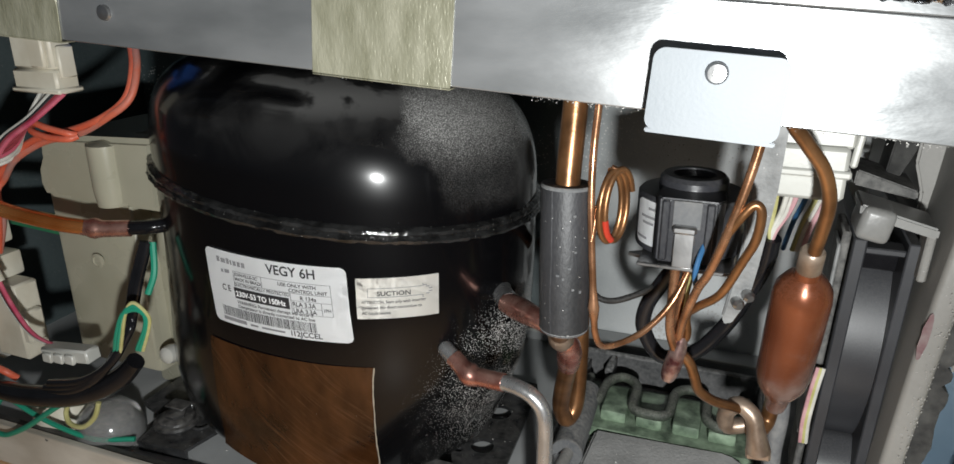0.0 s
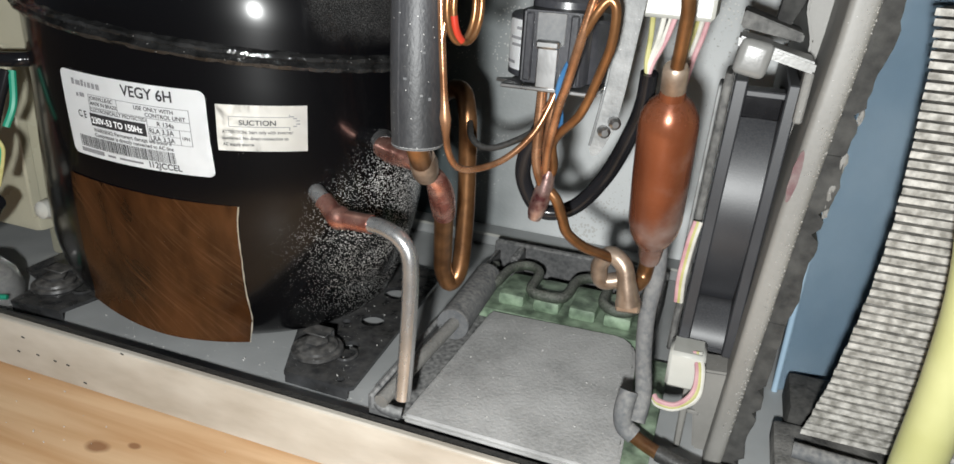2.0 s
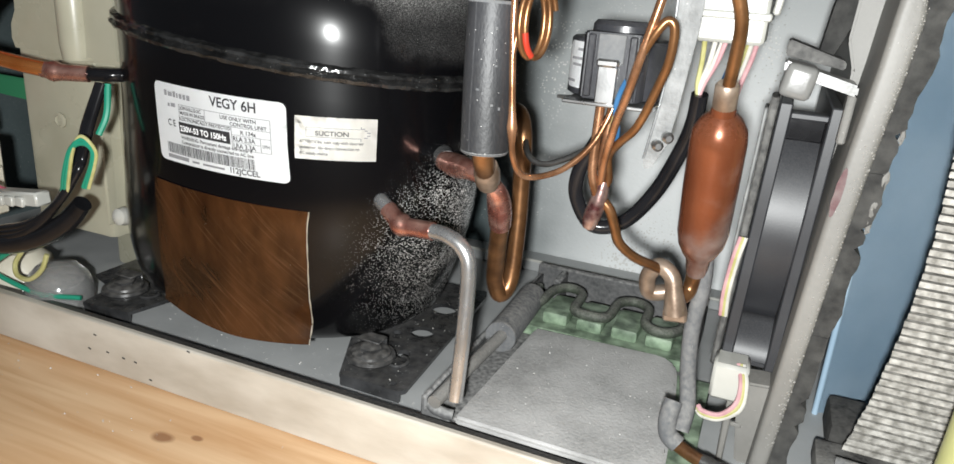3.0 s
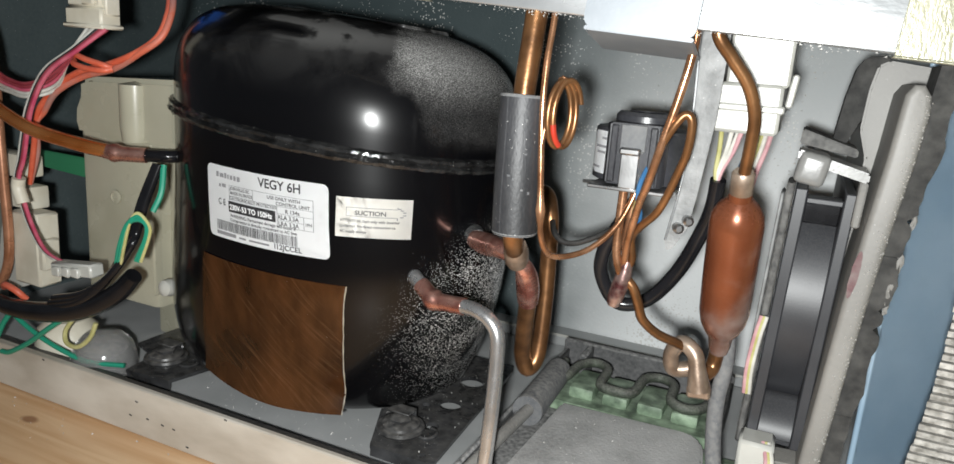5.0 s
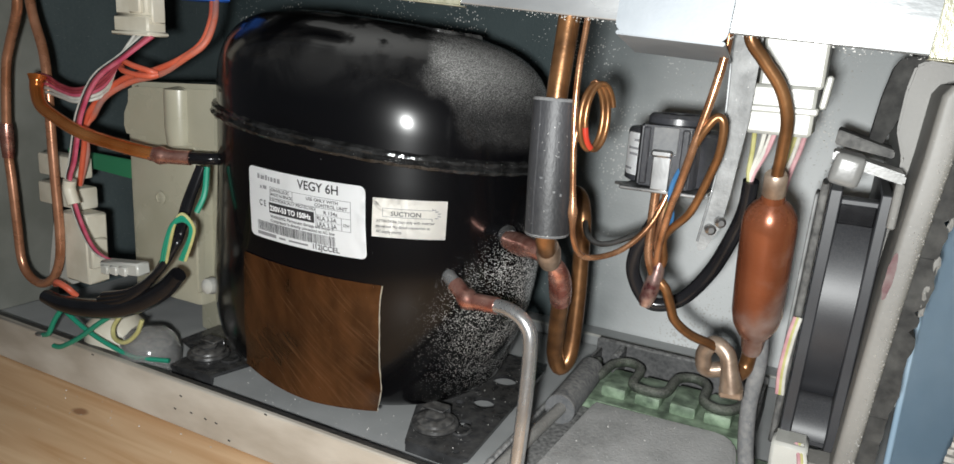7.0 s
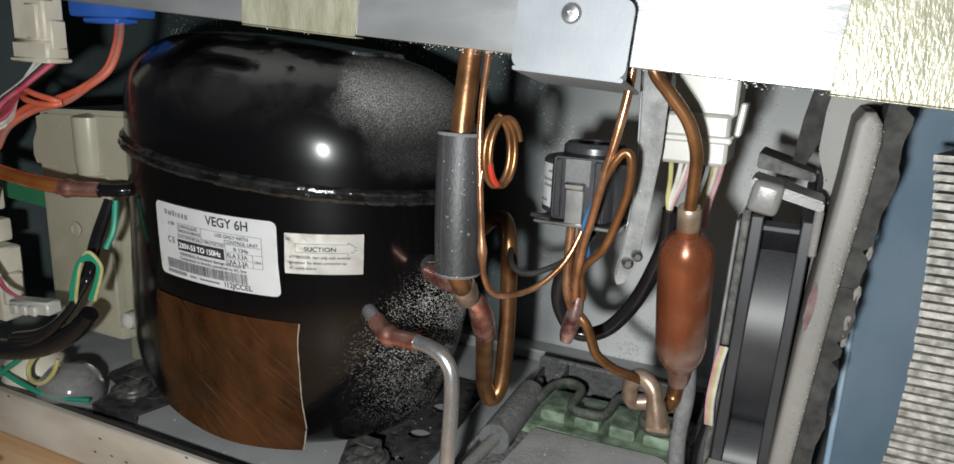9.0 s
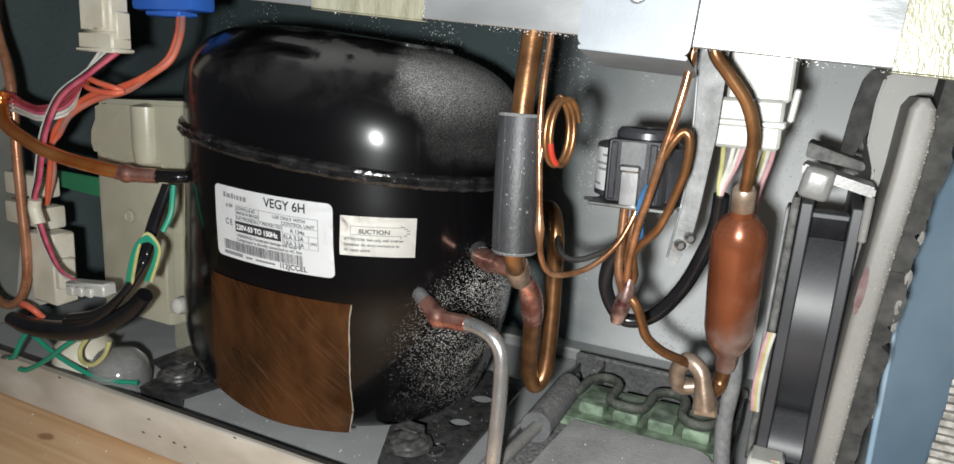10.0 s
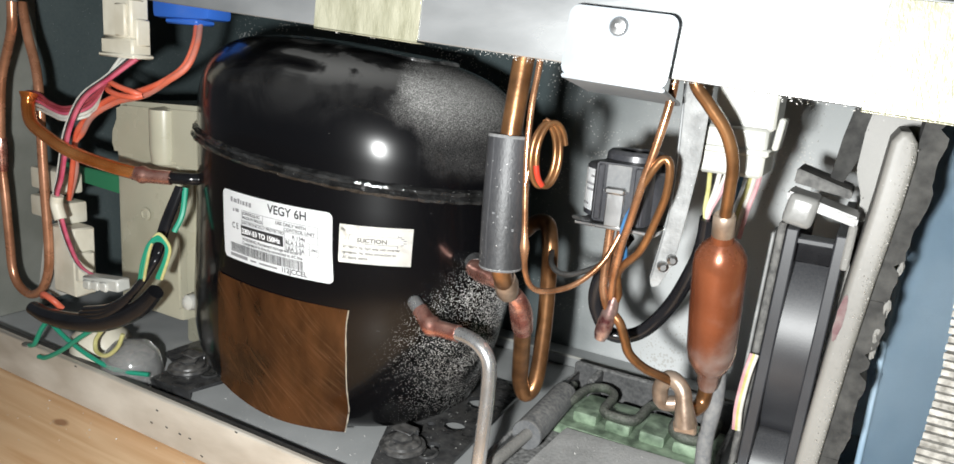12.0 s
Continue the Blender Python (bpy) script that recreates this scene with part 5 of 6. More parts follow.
fan = thing("cooling_fan", (0.195, 0.09, 0.045), "dark grey square cooling fan seen edge-on, dusty", "fan")
part("rim", tilted(box(0.1830, 0.1880, 0.0600, 0.176, 0.0445, 0.1630, 0.0006)), M_FANGREY, fan)
part("rim", tilted(box(0.2022, 0.2068, 0.0600, 0.176, 0.0445, 0.1630, 0.0006)), M_FANGREY, fan)


def bowed(y_at, z0, z1, thick, steps=24):
    """A sheet between the rims, bowed in depth along its height."""
    c = bmesh.new()
    rows = [[c.verts.new((x, y_at(i / steps), z0 + (z1 - z0) * i / steps)) for x in (0.1880, 0.2022)] for i in range(steps + 1)]
    for p, q in zip(rows, rows[1:]):
        c.faces.new((p[0], p[1], q[1], q[0]))
    g = bmesh.ops.extrude_face_region(c, geom=c.faces[:])
    bmesh.ops.translate(c, verts=[v for v in g["geom"] if isinstance(v, bmesh.types.BMVert)], vec=(0, thick, 0))
    return tilted(c)


part("shroud", bowed(lambda a: 0.0780 - 0.0155 * math.sin(math.pi * a) ** 0.8, 0.0640, 0.1460, 0.004), M_FANGREY, fan, "curved shroud between the rims")
part("foot_web", bowed(lambda a: 0.0625 + 0.0130 * a * a, 0.0450, 0.0635, 0.004, 10), M_FANGREY, fan)
part("cross_web", tilted(box(0.1878, 0.2024, 0.0615, 0.072, 0.1566, 0.1594, 0.0006)), M_FANGREY, fan)
# solid black block draws the shade of the recess
part("cross_web", tilted(box(0.1878, 0.2024, 0.0720, 0.084, 0.1465, 0.1562, 0.0006)), M_BLACK, fan, "black block standing in for the shade between the webs")
part("cross_web", tilted(box(0.1878, 0.2024, 0.0620, 0.0635, 0.0448, 0.0470, 0.0004)), M_FANGREY, fan)
holder = thing("fan_holder", (0.195, 0.06, 0.168), "whitish moulded plastic holder clipped over the fan", "holder")
part("top_bar", prism([(0.1835, 0.1800), (0.2108, 0.1730), (0.2106, 0.1688), (0.1970, 0.1722), (0.1835, 0.1755)], -0.022, Matrix.Translation((0, 0.0500, 0)) @ Matrix.Rotation(radians(90), 4, "X"), bevel=0.0008), M_HOLDER, holder)
part("corner_block", box(0.1836, 0.1955, 0.0478, 0.070, 0.1658, 0.1790, 0.0030, Matrix.Rotation(radians(10), 4, "Y"), segments=3), M_HOLDER, holder)
part("side_leg", tilted(box(0.2060, 0.2092, 0.0540, 0.066, 0.1500, 0.1690, 0.0008)), M_FELT, holder, "dust-caked side leg")
part("back_tab", prism([(0.1830, 0.1805), (0.2065, 0.1765), (0.2065, 0.1800), (0.1835, 0.1870)], -0.030, Matrix.Translation((0, 0.0760, 0)) @ Matrix.Rotation(radians(90), 4, "X"), bevel=0.0006), M_DUSTBLACK, holder, "ridged dusty plate behind the bar")
part("left_leg", tilted(box(0.1792, 0.1824, 0.0640, 0.090, 0.0400, 0.1640, 0.0008)), M_DUSTBLACK, holder)
part("left_rail", tilted(box(0.1775, 0.1790, 0.0600, 0.078, 0.0700, 0.1600, 0.0005)), M_STRIP, holder)
socket = thing("fan_socket", (0.185, 0.05, 0.0), "white plastic fan wire socket under the fan", "socket")
part("block", box(0.1795, 0.1945, 0.0460, 0.062, 0.0325, 0.0500, 0.0014), M_WHITEPL, socket)
part("pillar", prism([(0.1960, 0.0), (0.2075, 0.0), (0.2075, 0.0420), (0.1900, 0.0405), (0.1915, 0.0330)], -0.016, Matrix.Translation((0, 0.0520, 0)) @ Matrix.Rotation(radians(90), 4, "X"), bevel=0.0010), M_PANEL, socket, "grey moulded pillar")
part("pillar_rib", box(0.1880, 0.1910, 0.0500, 0.060, 0.0, 0.0330, 0.0006), M_PANEL, socket)
part("pillar_rib", box(0.1910, 0.1960, 0.0515, 0.0535, 0.0180, 0.0200, 0.0004), M_PANEL, socket)
for k, (m, word) in enumerate(((M_PINK, "pink"), (M_YELLOW, "yellow"), (M_WIREWHITE, "white"))):
    d = k * 0.0011
    solo("fan_wire", tube([(0.1895 + d, 0.050, 0.050), (0.1920 + d, 0.044, 0.044), (0.1915 + d, 0.040, 0.036 - d), (0.1860, 0.038, 0.030 - d), (0.1790, 0.039, 0.0290 - d), (0.1765, 0.041, 0.0300 - d)], 0.0011, 8), m, (0.19, 0.042, 0.036), word + " fan wire curling under the fan", "wire", group="fan wires")
    solo("fan_wire", tube([(0.1800 + d, 0.058, 0.105), (0.1785 + d, 0.056, 0.095), (0.1775 + d, 0.056, 0.080), (0.1780 + d, 0.057, 0.068)], 0.0009, 8), m, (0.179, 0.057, 0.085), word + " wire running down beside the fan", "wire", group="fan wires")
pipe("drain_hose", [(0.1670, 0.058, 0.098), (0.1685, 0.056, 0.080), (0.1675, 0.052, 0.062), (0.1690, 0.048, 0.044), (0.1720, 0.042, 0.028), (0.1715, 0.036, 0.018)], 0.0036, M_DUSTFOAM, "dusty grey drain hose beside the drier", "hose")

# ---- beyond the partition ----
b = bmesh.new()
rows_ = []
for j in range(13):
    z = -0.002 + 0.30 * j / 12
    rows_.append([b.verts.new((0.232 + 0.155 * i / 16, 0.118 + 0.030 * math.sin(math.pi * i / 16), z)) for i in range(17)])
for p, q in zip(rows_, rows_[1:]):
    for i in range(16):
        b.faces.new((p[i], p[i + 1], q[i + 1], q[i]))
bmesh.ops.solidify(b, geom=b.faces[:], thickness=0.002)
shroud = thing("fan_shroud", (0.30, 0.12, 0.0), "blue-grey curved plastic shroud of the condenser, smudged", "shroud")
part("curved_panel", b, M_BLUE, shroud)
part("edge_lip", tube([(0.2320, 0.1175, 0.0), (0.2320, 0.1175, 0.15), (0.2320, 0.1175, 0.297)], 0.0016, 10, 4), M_BLUE, shroud)

cond = thing("condenser", (0.30, 0.08, 0.0), "finned condenser coil, fins choked with grey dust", "condenser")
for i in range(51):
    z = 0.0160 + i * 0.0035
    # the coil's edge bulges towards the middle and draws in at the floor
    x0 = 0.2495 - (0.0105 * ((0.115 - z) / 0.097) ** 2 if z < 0.115 else 0.0060 * ((z - 0.115) / 0.080) ** 2)
    x0 += rngg.random() * 0.0007
    part("fin", prism([(x0, 0.0600 + 0.0006 * rngg.random()), (0.400, 0.060), (0.400, 0.112), (x0 + 0.019, 0.112)], 0.0024, Matrix.Translation((0, 0, z + 0.0004 * rngg.random()))), M_FIN, cond)
# dark block put in for the shaded gap below the fins
part("gap_foot", box(0.235, 0.40, 0.080, 0.1125, 0.0, 0.0163, 0.003), M_GASKET, cond, "dark foot block filling in the shaded gap under the fins")
pipe("green_hose", [(0.258, 0.030, 0.34), (0.2605, 0.032, 0.24), (0.2650, 0.034, 0.17), (0.2745, 0.034, 0.11), (0.2765, 0.035, 0.07), (0.2755, 0.035, 0.03), (0.2750, 0.036, -0.004)], 0.0092, M_HOSE, "pale yellow-green flexible hose", "hose", 20)
solo("floor_pad", box(0.229, 0.30, 0.044, 0.0765, 0.0, 0.010, 0.002), M_TAR, (0.26, 0.06, 0), "black tar-like pad on the pan floor, dusty", "pad")
pipe("pad_hose", [(0.236, 0.052, 0.013), (0.252, 0.050, 0.0135), (0.268, 0.052, 0.012)], 0.0035, M_DUSTFOAM, "short grey dusty tube end on the floor", "hose")

# ---- condensate tray ----
tray = thing("condensate_tray", (0.105, 0.12, 0.0), "black plastic condensate tray with a lid, coated in dust", "tray")
part("basin", box(0.058, 0.168, 0.006, 0.189, 0.0005, 0.003, 0.0008), M_TRAY, tray)
part("side_wall", box(0.0570, 0.0600, 0.0065, 0.186, 0.001, 0.0175, 0.0010), M_TRAY, tray)
part("side_wall", box(0.165, 0.168, 0.120, 0.184, 0.001, 0.0200, 0.0009), M_TRAY, tray)
part("back_wall", box(0.0555, 0.168, 0.184, 0.189, 0.001, 0.0235, 0.0012), M_TRAY, tray)
part("front_wall", box(0.058, 0.072, 0.0064, 0.010, 0.001, 0.0115, 0.0010), M_TRAY, tray)
part("green_floor", box(0.0605, 0.1645, 0.119, 0.170, 0.003, 0.0095, 0.0006), M_GREEN, tray)
part("front_floor", box(0.1575, 0.1795, 0.004, 0.112, 0.003, 0.0050, 0.0006), M_GREEN, tray)
for i, x in enumerate((0.0850, 0.1060, 0.1270, 0.1470)):
    part("green_block", box(x - 0.0078, x + 0.0078, 0.128, 0.158, 0.0090, 0.0165, 0.0022), M_GREEN, tray)
b = prism([(0.0735, 0.0072), (0.1692, 0.0068), (0.1680, 0.030), (0.1664, 0.059), (0.1632, 0.092), (0.1614, 0.106), (0.1590, 0.1135), (0.1540, 0.1180), (0.1480, 0.1195), (0.0775, 0.1160)], 0.0045, Matrix.Translation((0, 0, 0.0062)), bevel=0.0016)
tray_lid = part("lid", b, M_LID, tray, "grainy lid under pale dust")
part("lid_skirt", box(0.0770, 0.1500, 0.1120, 0.1140, 0.0040, 0.0088, 0.0008), M_TRAY, tray_lid)
foam_tube = part("foam_tube", tube([(0.0705, 0.074, 0.0215), (0.0688, 0.105, 0.0205), (0.0668, 0.138, 0.0195)], 0.0084, 24), M_DUSTFOAM, tray, "grey foam tube along the lid")
part("tube_mouth", lathe([(0.0032, 0.0), (0.0084, 0.0), (0.0088, 0.0012), (0.0084, 0.0030)], (0.0707, 0.0725, 0.0215), (-0.05, 1, -0.02), 24), M_DUSTFOAM, foam_tube, "dusty open end of the foam tube")
part("heater_rod", tube([(0.0655, 0.003, 0.0180), (0.0690, 0.036, 0.0215), (0.0715, 0.078, 0.0225)], 0.0033, 12), M_FELT, tray, "dust-covered metal rod")
part("heater_rod", tube([(0.0625, 0.010, 0.0140), (0.0645, 0.040, 0.0170), (0.0665, 0.080, 0.0190)], 0.0026, 12), M_STEELPIPE, tray, "dusty metal rod")
part("corner_cap", tube([(0.0590, 0.030, 0.0130), (0.0590, 0.014, 0.0120), (0.0625, 0.0085, 0.0115), (0.0690, 0.0075, 0.0110), (0.0730, 0.0085, 0.0105)], 0.0026, 12), M_TRAY, tray, "rounded dusty tray corner")
part("heater_tube", tube([(0.0640, 0.1620, 0.0165), (0.0680, 0.1340, 0.0185), (0.0745, 0.1290, 0.0210), (0.0770, 0.1520, 0.0210), (0.0850, 0.1620, 0.0205), (0.0945, 0.1540, 0.0210), (0.0960, 0.1300, 0.0210), (0.1060, 0.1260, 0.0210), (0.1160, 0.1300, 0.0210), (0.1180, 0.1540, 0.0210), (0.1270, 0.1620, 0.0205), (0.1360, 0.1540, 0.0210), (0.1380, 0.1320, 0.0210), (0.1480, 0.1270, 0.0205), (0.1570, 0.1360, 0.0205), (0.1590, 0.1620, 0.0195)], 0.0030, 10, 5), M_GREENTUBE, tray, "grimy serpentine tube")
part("tab", box(0.072, 0.077, 0.165, 0.186, 0.003, 0.0225, 0.0012), M_TRAY, tray)
pipe("copper_stub", [(0.1690, 0.0345, 0.0128), (0.1760, 0.0310, 0.0116), (0.1840, 0.0275, 0.0107)], 0.0031, M_COPPER_BROWN, "short tarnished copper tube lying along the pan", "pipe")
pipe("black_sleeve", [(0.1825, 0.0282, 0.0109), (0.1980, 0.0240, 0.0096), (0.2120, 0.0260, 0.0090)], 0.0037, M_RUBBER, "black sleeve over the copper tube on the pan", "hose")
pipe("rubber_elbow", [(0.1660, 0.040, 0.030), (0.1652, 0.036, 0.022), (0.1668, 0.0345, 0.0155), (0.1715, 0.0335, 0.0125)], 0.0042, M_DUSTFOAM, "grey rubber elbow, dusty", "hose")

# ---- control unit and wiring beside the compressor ----
unit = thing("control_unit", (-0.19, 0.06, 0.03), "khaki plastic inverter control box beside the compressor", "control box")
unit_housing = part("housing", box(-0.2275, -0.1640, 0.036, 0.100, 0.040, 0.1520, 0.004), M_KHAKI, unit)
part("side_panel", box(-0.1650, -0.1420, 0.046, 0.100, 0.040, 0.1520, 0.003), M_KHAKI, unit)
part("hood", prism([(-0.2225, 0.1440), (-0.1400, 0.1440), (-0.1400, 0.1830), (-0.2120, 0.1800), (-0.2200, 0.1770), (-0.2200, 0.1690), (-0.2245, 0.1610), (-0.2255, 0.1520)], 0.070, Matrix.Translation((0, 0.100, 0)) @ Matrix.Rotation(radians(90), 4, "X"), bevel=0.003), M_KHAKI, unit, "rounded hood of the box")
part("rib", lathe([(0.0001, 0.0), (0.0080, 0.001), (0.0090, 0.010), (0.0090, 0.034), (0.0001, 0.036)], (-0.1735, 0.032, 0.1440), sides=24), M_KHAKI, unit)
part("rib", box(-0.1660, -0.1635, 0.0330, 0.040, 0.050, 0.146, 0.001), M_KHAKI, unit)
part("rib", box(-0.1560, -0.1535, 0.0430, 0.050, 0.050, 0.146, 0.001), M_KHAKI, unit)
part("screw", lathe([(0.0045, 0.0), (0.0045, 0.0008), (0.0030, 0.0012), (0.0028, 0.0005), (0.0001, 0.0005)], (-0.1960, 0.034, 0.1080), (0, -1, 0), 20), M_KHAKI, unit_housing)
part("foot_peg", lathe([(0.0050, 0.0), (0.0055, 0.002), (0.0048, 0.006), (0.0020, 0.008)], (-0.1505, 0.034, 0.0585), (0, -1, 0.1), 16), M_WHITEPL, unit, "white peg")
solo("mounting_post", box(-0.2150, -0.1600, 0.080, 0.100, 0.0, 0.041, 0.003), M_KHAKI, (-0.19, 0.06, 0.0), "khaki plastic base post under the control box", "post")

lpipe = thing("process_tube", (-0.155, 0.006, 0.142), "bright copper process tube with a brazed sleeve", "pipe")
part("steel_stub", tube([(-0.128, 0.030, 0.142), (-0.132, 0.018, 0.142), (-0.144, 0.011, 0.142)], 0.0036, 14), M_BLACK, lpipe)
part("sleeve", tube([(-0.142, 0.0115, 0.1420), (-0.154, 0.006, 0.1420), (-0.164, 0.0025, 0.1428)], lambda t: 0.0042 + 0.0012 * math.exp(-((t - 0.7) / 0.12) ** 2), 14), M_COPPER_RED, lpipe, "dull reddish brazed sleeve")
part("copper_run", tube([(-0.160, 0.0035, 0.1425), (-0.177, -0.002, 0.1450), (-0.210, -0.006, 0.1500), (-0.236, -0.0055, 0.1570), (-0.252, -0.004, 0.1630), (-0.2600, -0.001, 0.1710), (-0.2612, 0.000, 0.1765), (-0.2618, 0.001, 0.1800)], lambda t: 0.0040 + 0.0016 * max(0.0, (t - 0.86) / 0.14), 14), M_COPPER_BRIGHT, lpipe)
loop = thing("copper_loop", (-0.287, 0.01, 0.036), "tarnished copper tube hanging in a long loop", "pipe")
part("tube", tube([(-0.2835, 0.006, 0.236), (-0.2845, 0.006, 0.2238), (-0.2890, 0.007, 0.2145), (-0.3032, 0.010, 0.1970), (-0.3095, 0.010, 0.1813), (-0.3146, 0.010, 0.1449), (-0.3155, 0.010, 0.1243), (-0.3140, 0.010, 0.1035), (-0.3125, 0.010, 0.0736), (-0.3112, 0.010, 0.0519), (-0.3045, 0.010, 0.0410), (-0.2904, 0.010, 0.0373), (-0.2760, 0.010, 0.0445), (-0.2675, 0.010, 0.0600), (-0.2654, 0.010, 0.0814), (-0.2662, 0.010, 0.1099), (-0.2666, 0.010, 0.1450), (-0.2680, 0.011, 0.1762), (-0.2735, 0.013, 0.1960), (-0.2840, 0.015, 0.2160), (-0.2900, 0.016, 0.236)], 0.0030, 14), M_LOOP, loop)
part("brazed_joint", tube([(-0.3145, 0.010, 0.1455), (-0.3152, 0.010, 0.1370), (-0.3156, 0.010, 0.1220)], lambda t: 0.0036 + 0.0008 * math.sin(math.pi * t), 14), M_COPPER_RED, loop, "darker brazed joint")

lc = thing("wire_connector", (-0.177, 0.012, 0.206), "cream nylon wire connector hanging on its wires", "connector")
lc_body = part("body", box(-0.1950, -0.1665, 0.006, 0.019, 0.2078, 0.2190, 0.0012), M_CREAM, lc)
part("lip", box(-0.1964, -0.1650, 0.0052, 0.0195, 0.2078, 0.2104, 0.0008), M_CREAM, lc_body)
part("key", box(-0.1800, -0.1705, 0.0045, 0.0070, 0.2200, 0.2380, 0.0008), M_CREAM, lc)
part("plug", box(-0.1935, -0.1675, 0.0065, 0.0185, 0.2190, 0.2440, 0.0012), M_CREAM, lc)
part("latch", box(-0.1665, -0.1645, 0.008, 0.017, 0.2150, 0.2300, 0.0008), M_CREAM, lc)
bc = thing("connector_block", (-0.154, 0.037, 0.232), "blue plastic connector block under the crossbar", "connector")
part("body", box(-0.1780, -0.1300, 0.028, 0.046, 0.2325, 0.2500, 0.0030), M_BLUECAP, bc)
part("collar", box(-0.1690, -0.1420, 0.030, 0.044, 0.2295, 0.2330, 0.0010), M_BLUECAP, bc)

for k in range(2):
    d = 0.0026 * k
    solo("orange_wire", tube([(-0.1480 + d, 0.036, 0.2315), (-0.1390 + d, 0.026, 0.2190), (-0.1380 + d, 0.018, 0.2060), (-0.1500 + d, 0.014, 0.1968), (-0.1700, 0.013 + d, 0.1895 - d), (-0.1960, 0.013 + d, 0.1832 - d), (-0.2160, 0.013, 0.1728 - d), (-0.2315, 0.013 + d, 0.1601 - d), (-0.2372, 0.014, 0.1500), (-0.2460, 0.017 + d, 0.1315), (-0.2560, 0.02, 0.110)], 0.0018, 10), (M_ORANGE if k == 0 else M_ORANGEGREY), (-0.186, 0.015, 0.19), "thick orange insulated wire", "wire", group="left harness wires")
tie = thing("orange_tie", (-0.18, 0.01, 0.19), "orange wire wrapped twice round the harness", "wire")
part("turn", tube([(-0.1945, 0.010, 0.1925), (-0.1915, 0.0070, 0.1938), (-0.1800, 0.0060, 0.1912), (-0.1690, 0.0075, 0.1890), (-0.1660, 0.011, 0.1875)], 0.0017, 10), M_ORANGE, tie)
part("turn", tube([(-0.1950, 0.010, 0.1895), (-0.1905, 0.0070, 0.1880), (-0.1790, 0.0060, 0.1862), (-0.1685, 0.0075, 0.1860), (-0.1655, 0.011, 0.1870)], 0.0017, 10), M_ORANGE, tie)
for k, (m, word) in enumerate(((M_MAROON, "maroon"), (M_MAROON, "maroon"), (M_MAGENTA, "dark pink"), (M_WIREWHITE, "white"), (M_WIREWHITE, "white"))):
    d = 0.0021 * k
    solo("wire", tube([(-0.1690 - 0.004 * k, 0.012, 0.208), (-0.1850 - d, 0.006, 0.1960 - d * 0.5), (-0.2060 - d, 0.004 + d, 0.1810 - d), (-0.2270, 0.003, 0.1745 - d * 0.9), (-0.2450, 0.004, 0.1760 - d * 0.9), (-0.2600, 0.006, 0.1800 - d * 1.2), (-0.2760, 0.008, 0.1800 - d * 1.2), (-0.2870, 0.012, 0.1765 - d * 0.9), (-0.2880, 0.018, 0.1720 - d * 0.5), (-0.2800, 0.022, 0.1700 - d * 0.3)], 0.0010, 8), m, (-0.22, 0.004, 0.18), word + " insulated wire looping behind the copper tube", "wire", group="left harness wires")
for k, (m, word) in enumerate(((M_WIREWHITE, "white"), (M_INK, "black"), (M_MAROON, "maroon"), (M_MAGENTA, "dark pink"))):
    d = 0.0019 * k
    solo("wire", tube([(-0.1740 + d * 1.5, 0.008, 0.208), (-0.1850 + d, 0.002, 0.1965), (-0.2030 + d, 0.000, 0.1860), (-0.2125 + d * 0.8, -0.001, 0.1760), (-0.2210 + d * 0.8, -0.002, 0.1610), (-0.2258 + d * 0.8, -0.002, 0.1480), (-0.2310 + d * 0.8, -0.002, 0.1310), (-0.2355 + d * 0.6, -0.002, 0.1190), (-0.2325 + d * 0.6, -0.002, 0.1060), (-0.2240 + d * 0.6, -0.003, 0.0905), (-0.2080 + d * 0.5, -0.006, 0.0790), (-0.1880 + d, -0.008, 0.0755)], 0.0011, 8), m, (-0.22, 0.0, 0.13), word + " insulated wire in the hanging harness", "wire", group="left harness wires")
solo("tape_wrap", tube([(-0.2325, -0.002, 0.1190), (-0.2335, -0.002, 0.1130), (-0.2300, -0.002, 0.1040)], 0.0038, 14), M_CREAM, (-0.233, -0.002, 0.112), "cream tape wrapped round the wires", "tape")
term = thing("terminal_plug", (-0.172, -0.008, 0.071), "white terminal plug on the harness", "connector")
part("body", box(-0.1935, -0.1600, -0.013, -0.004, 0.0715, 0.0790, 0.0010, Matrix.Rotation(radians(-7), 4, "Y")), M_WHITEPL, term)
for i in range(3):
    part("socket", box(-0.1905 + i * 0.0080, -0.1845 + i * 0.0080, -0.0148, -0.0125, 0.0700 + i * 0.0010, 0.0755 + i * 0.0010, 0.0006), M_WHITEPL, term)

solo("black_sleeve", tube([(-0.2560, -0.008, 0.0400), (-0.2360, -0.010, 0.0400), (-0.2100, -0.011, 0.0430), (-0.1830, -0.011, 0.0490), (-0.1600, -0.011, 0.0580), (-0.1420, -0.010, 0.0690), (-0.1310, -0.009, 0.0800)], lambda t: 0.0046 + 0.0016 * math.sin(math.pi * t), 16), M_BLACK, (-0.19, -0.01, 0.043), "glossy black cable sleeve sagging in an arc", "cable")
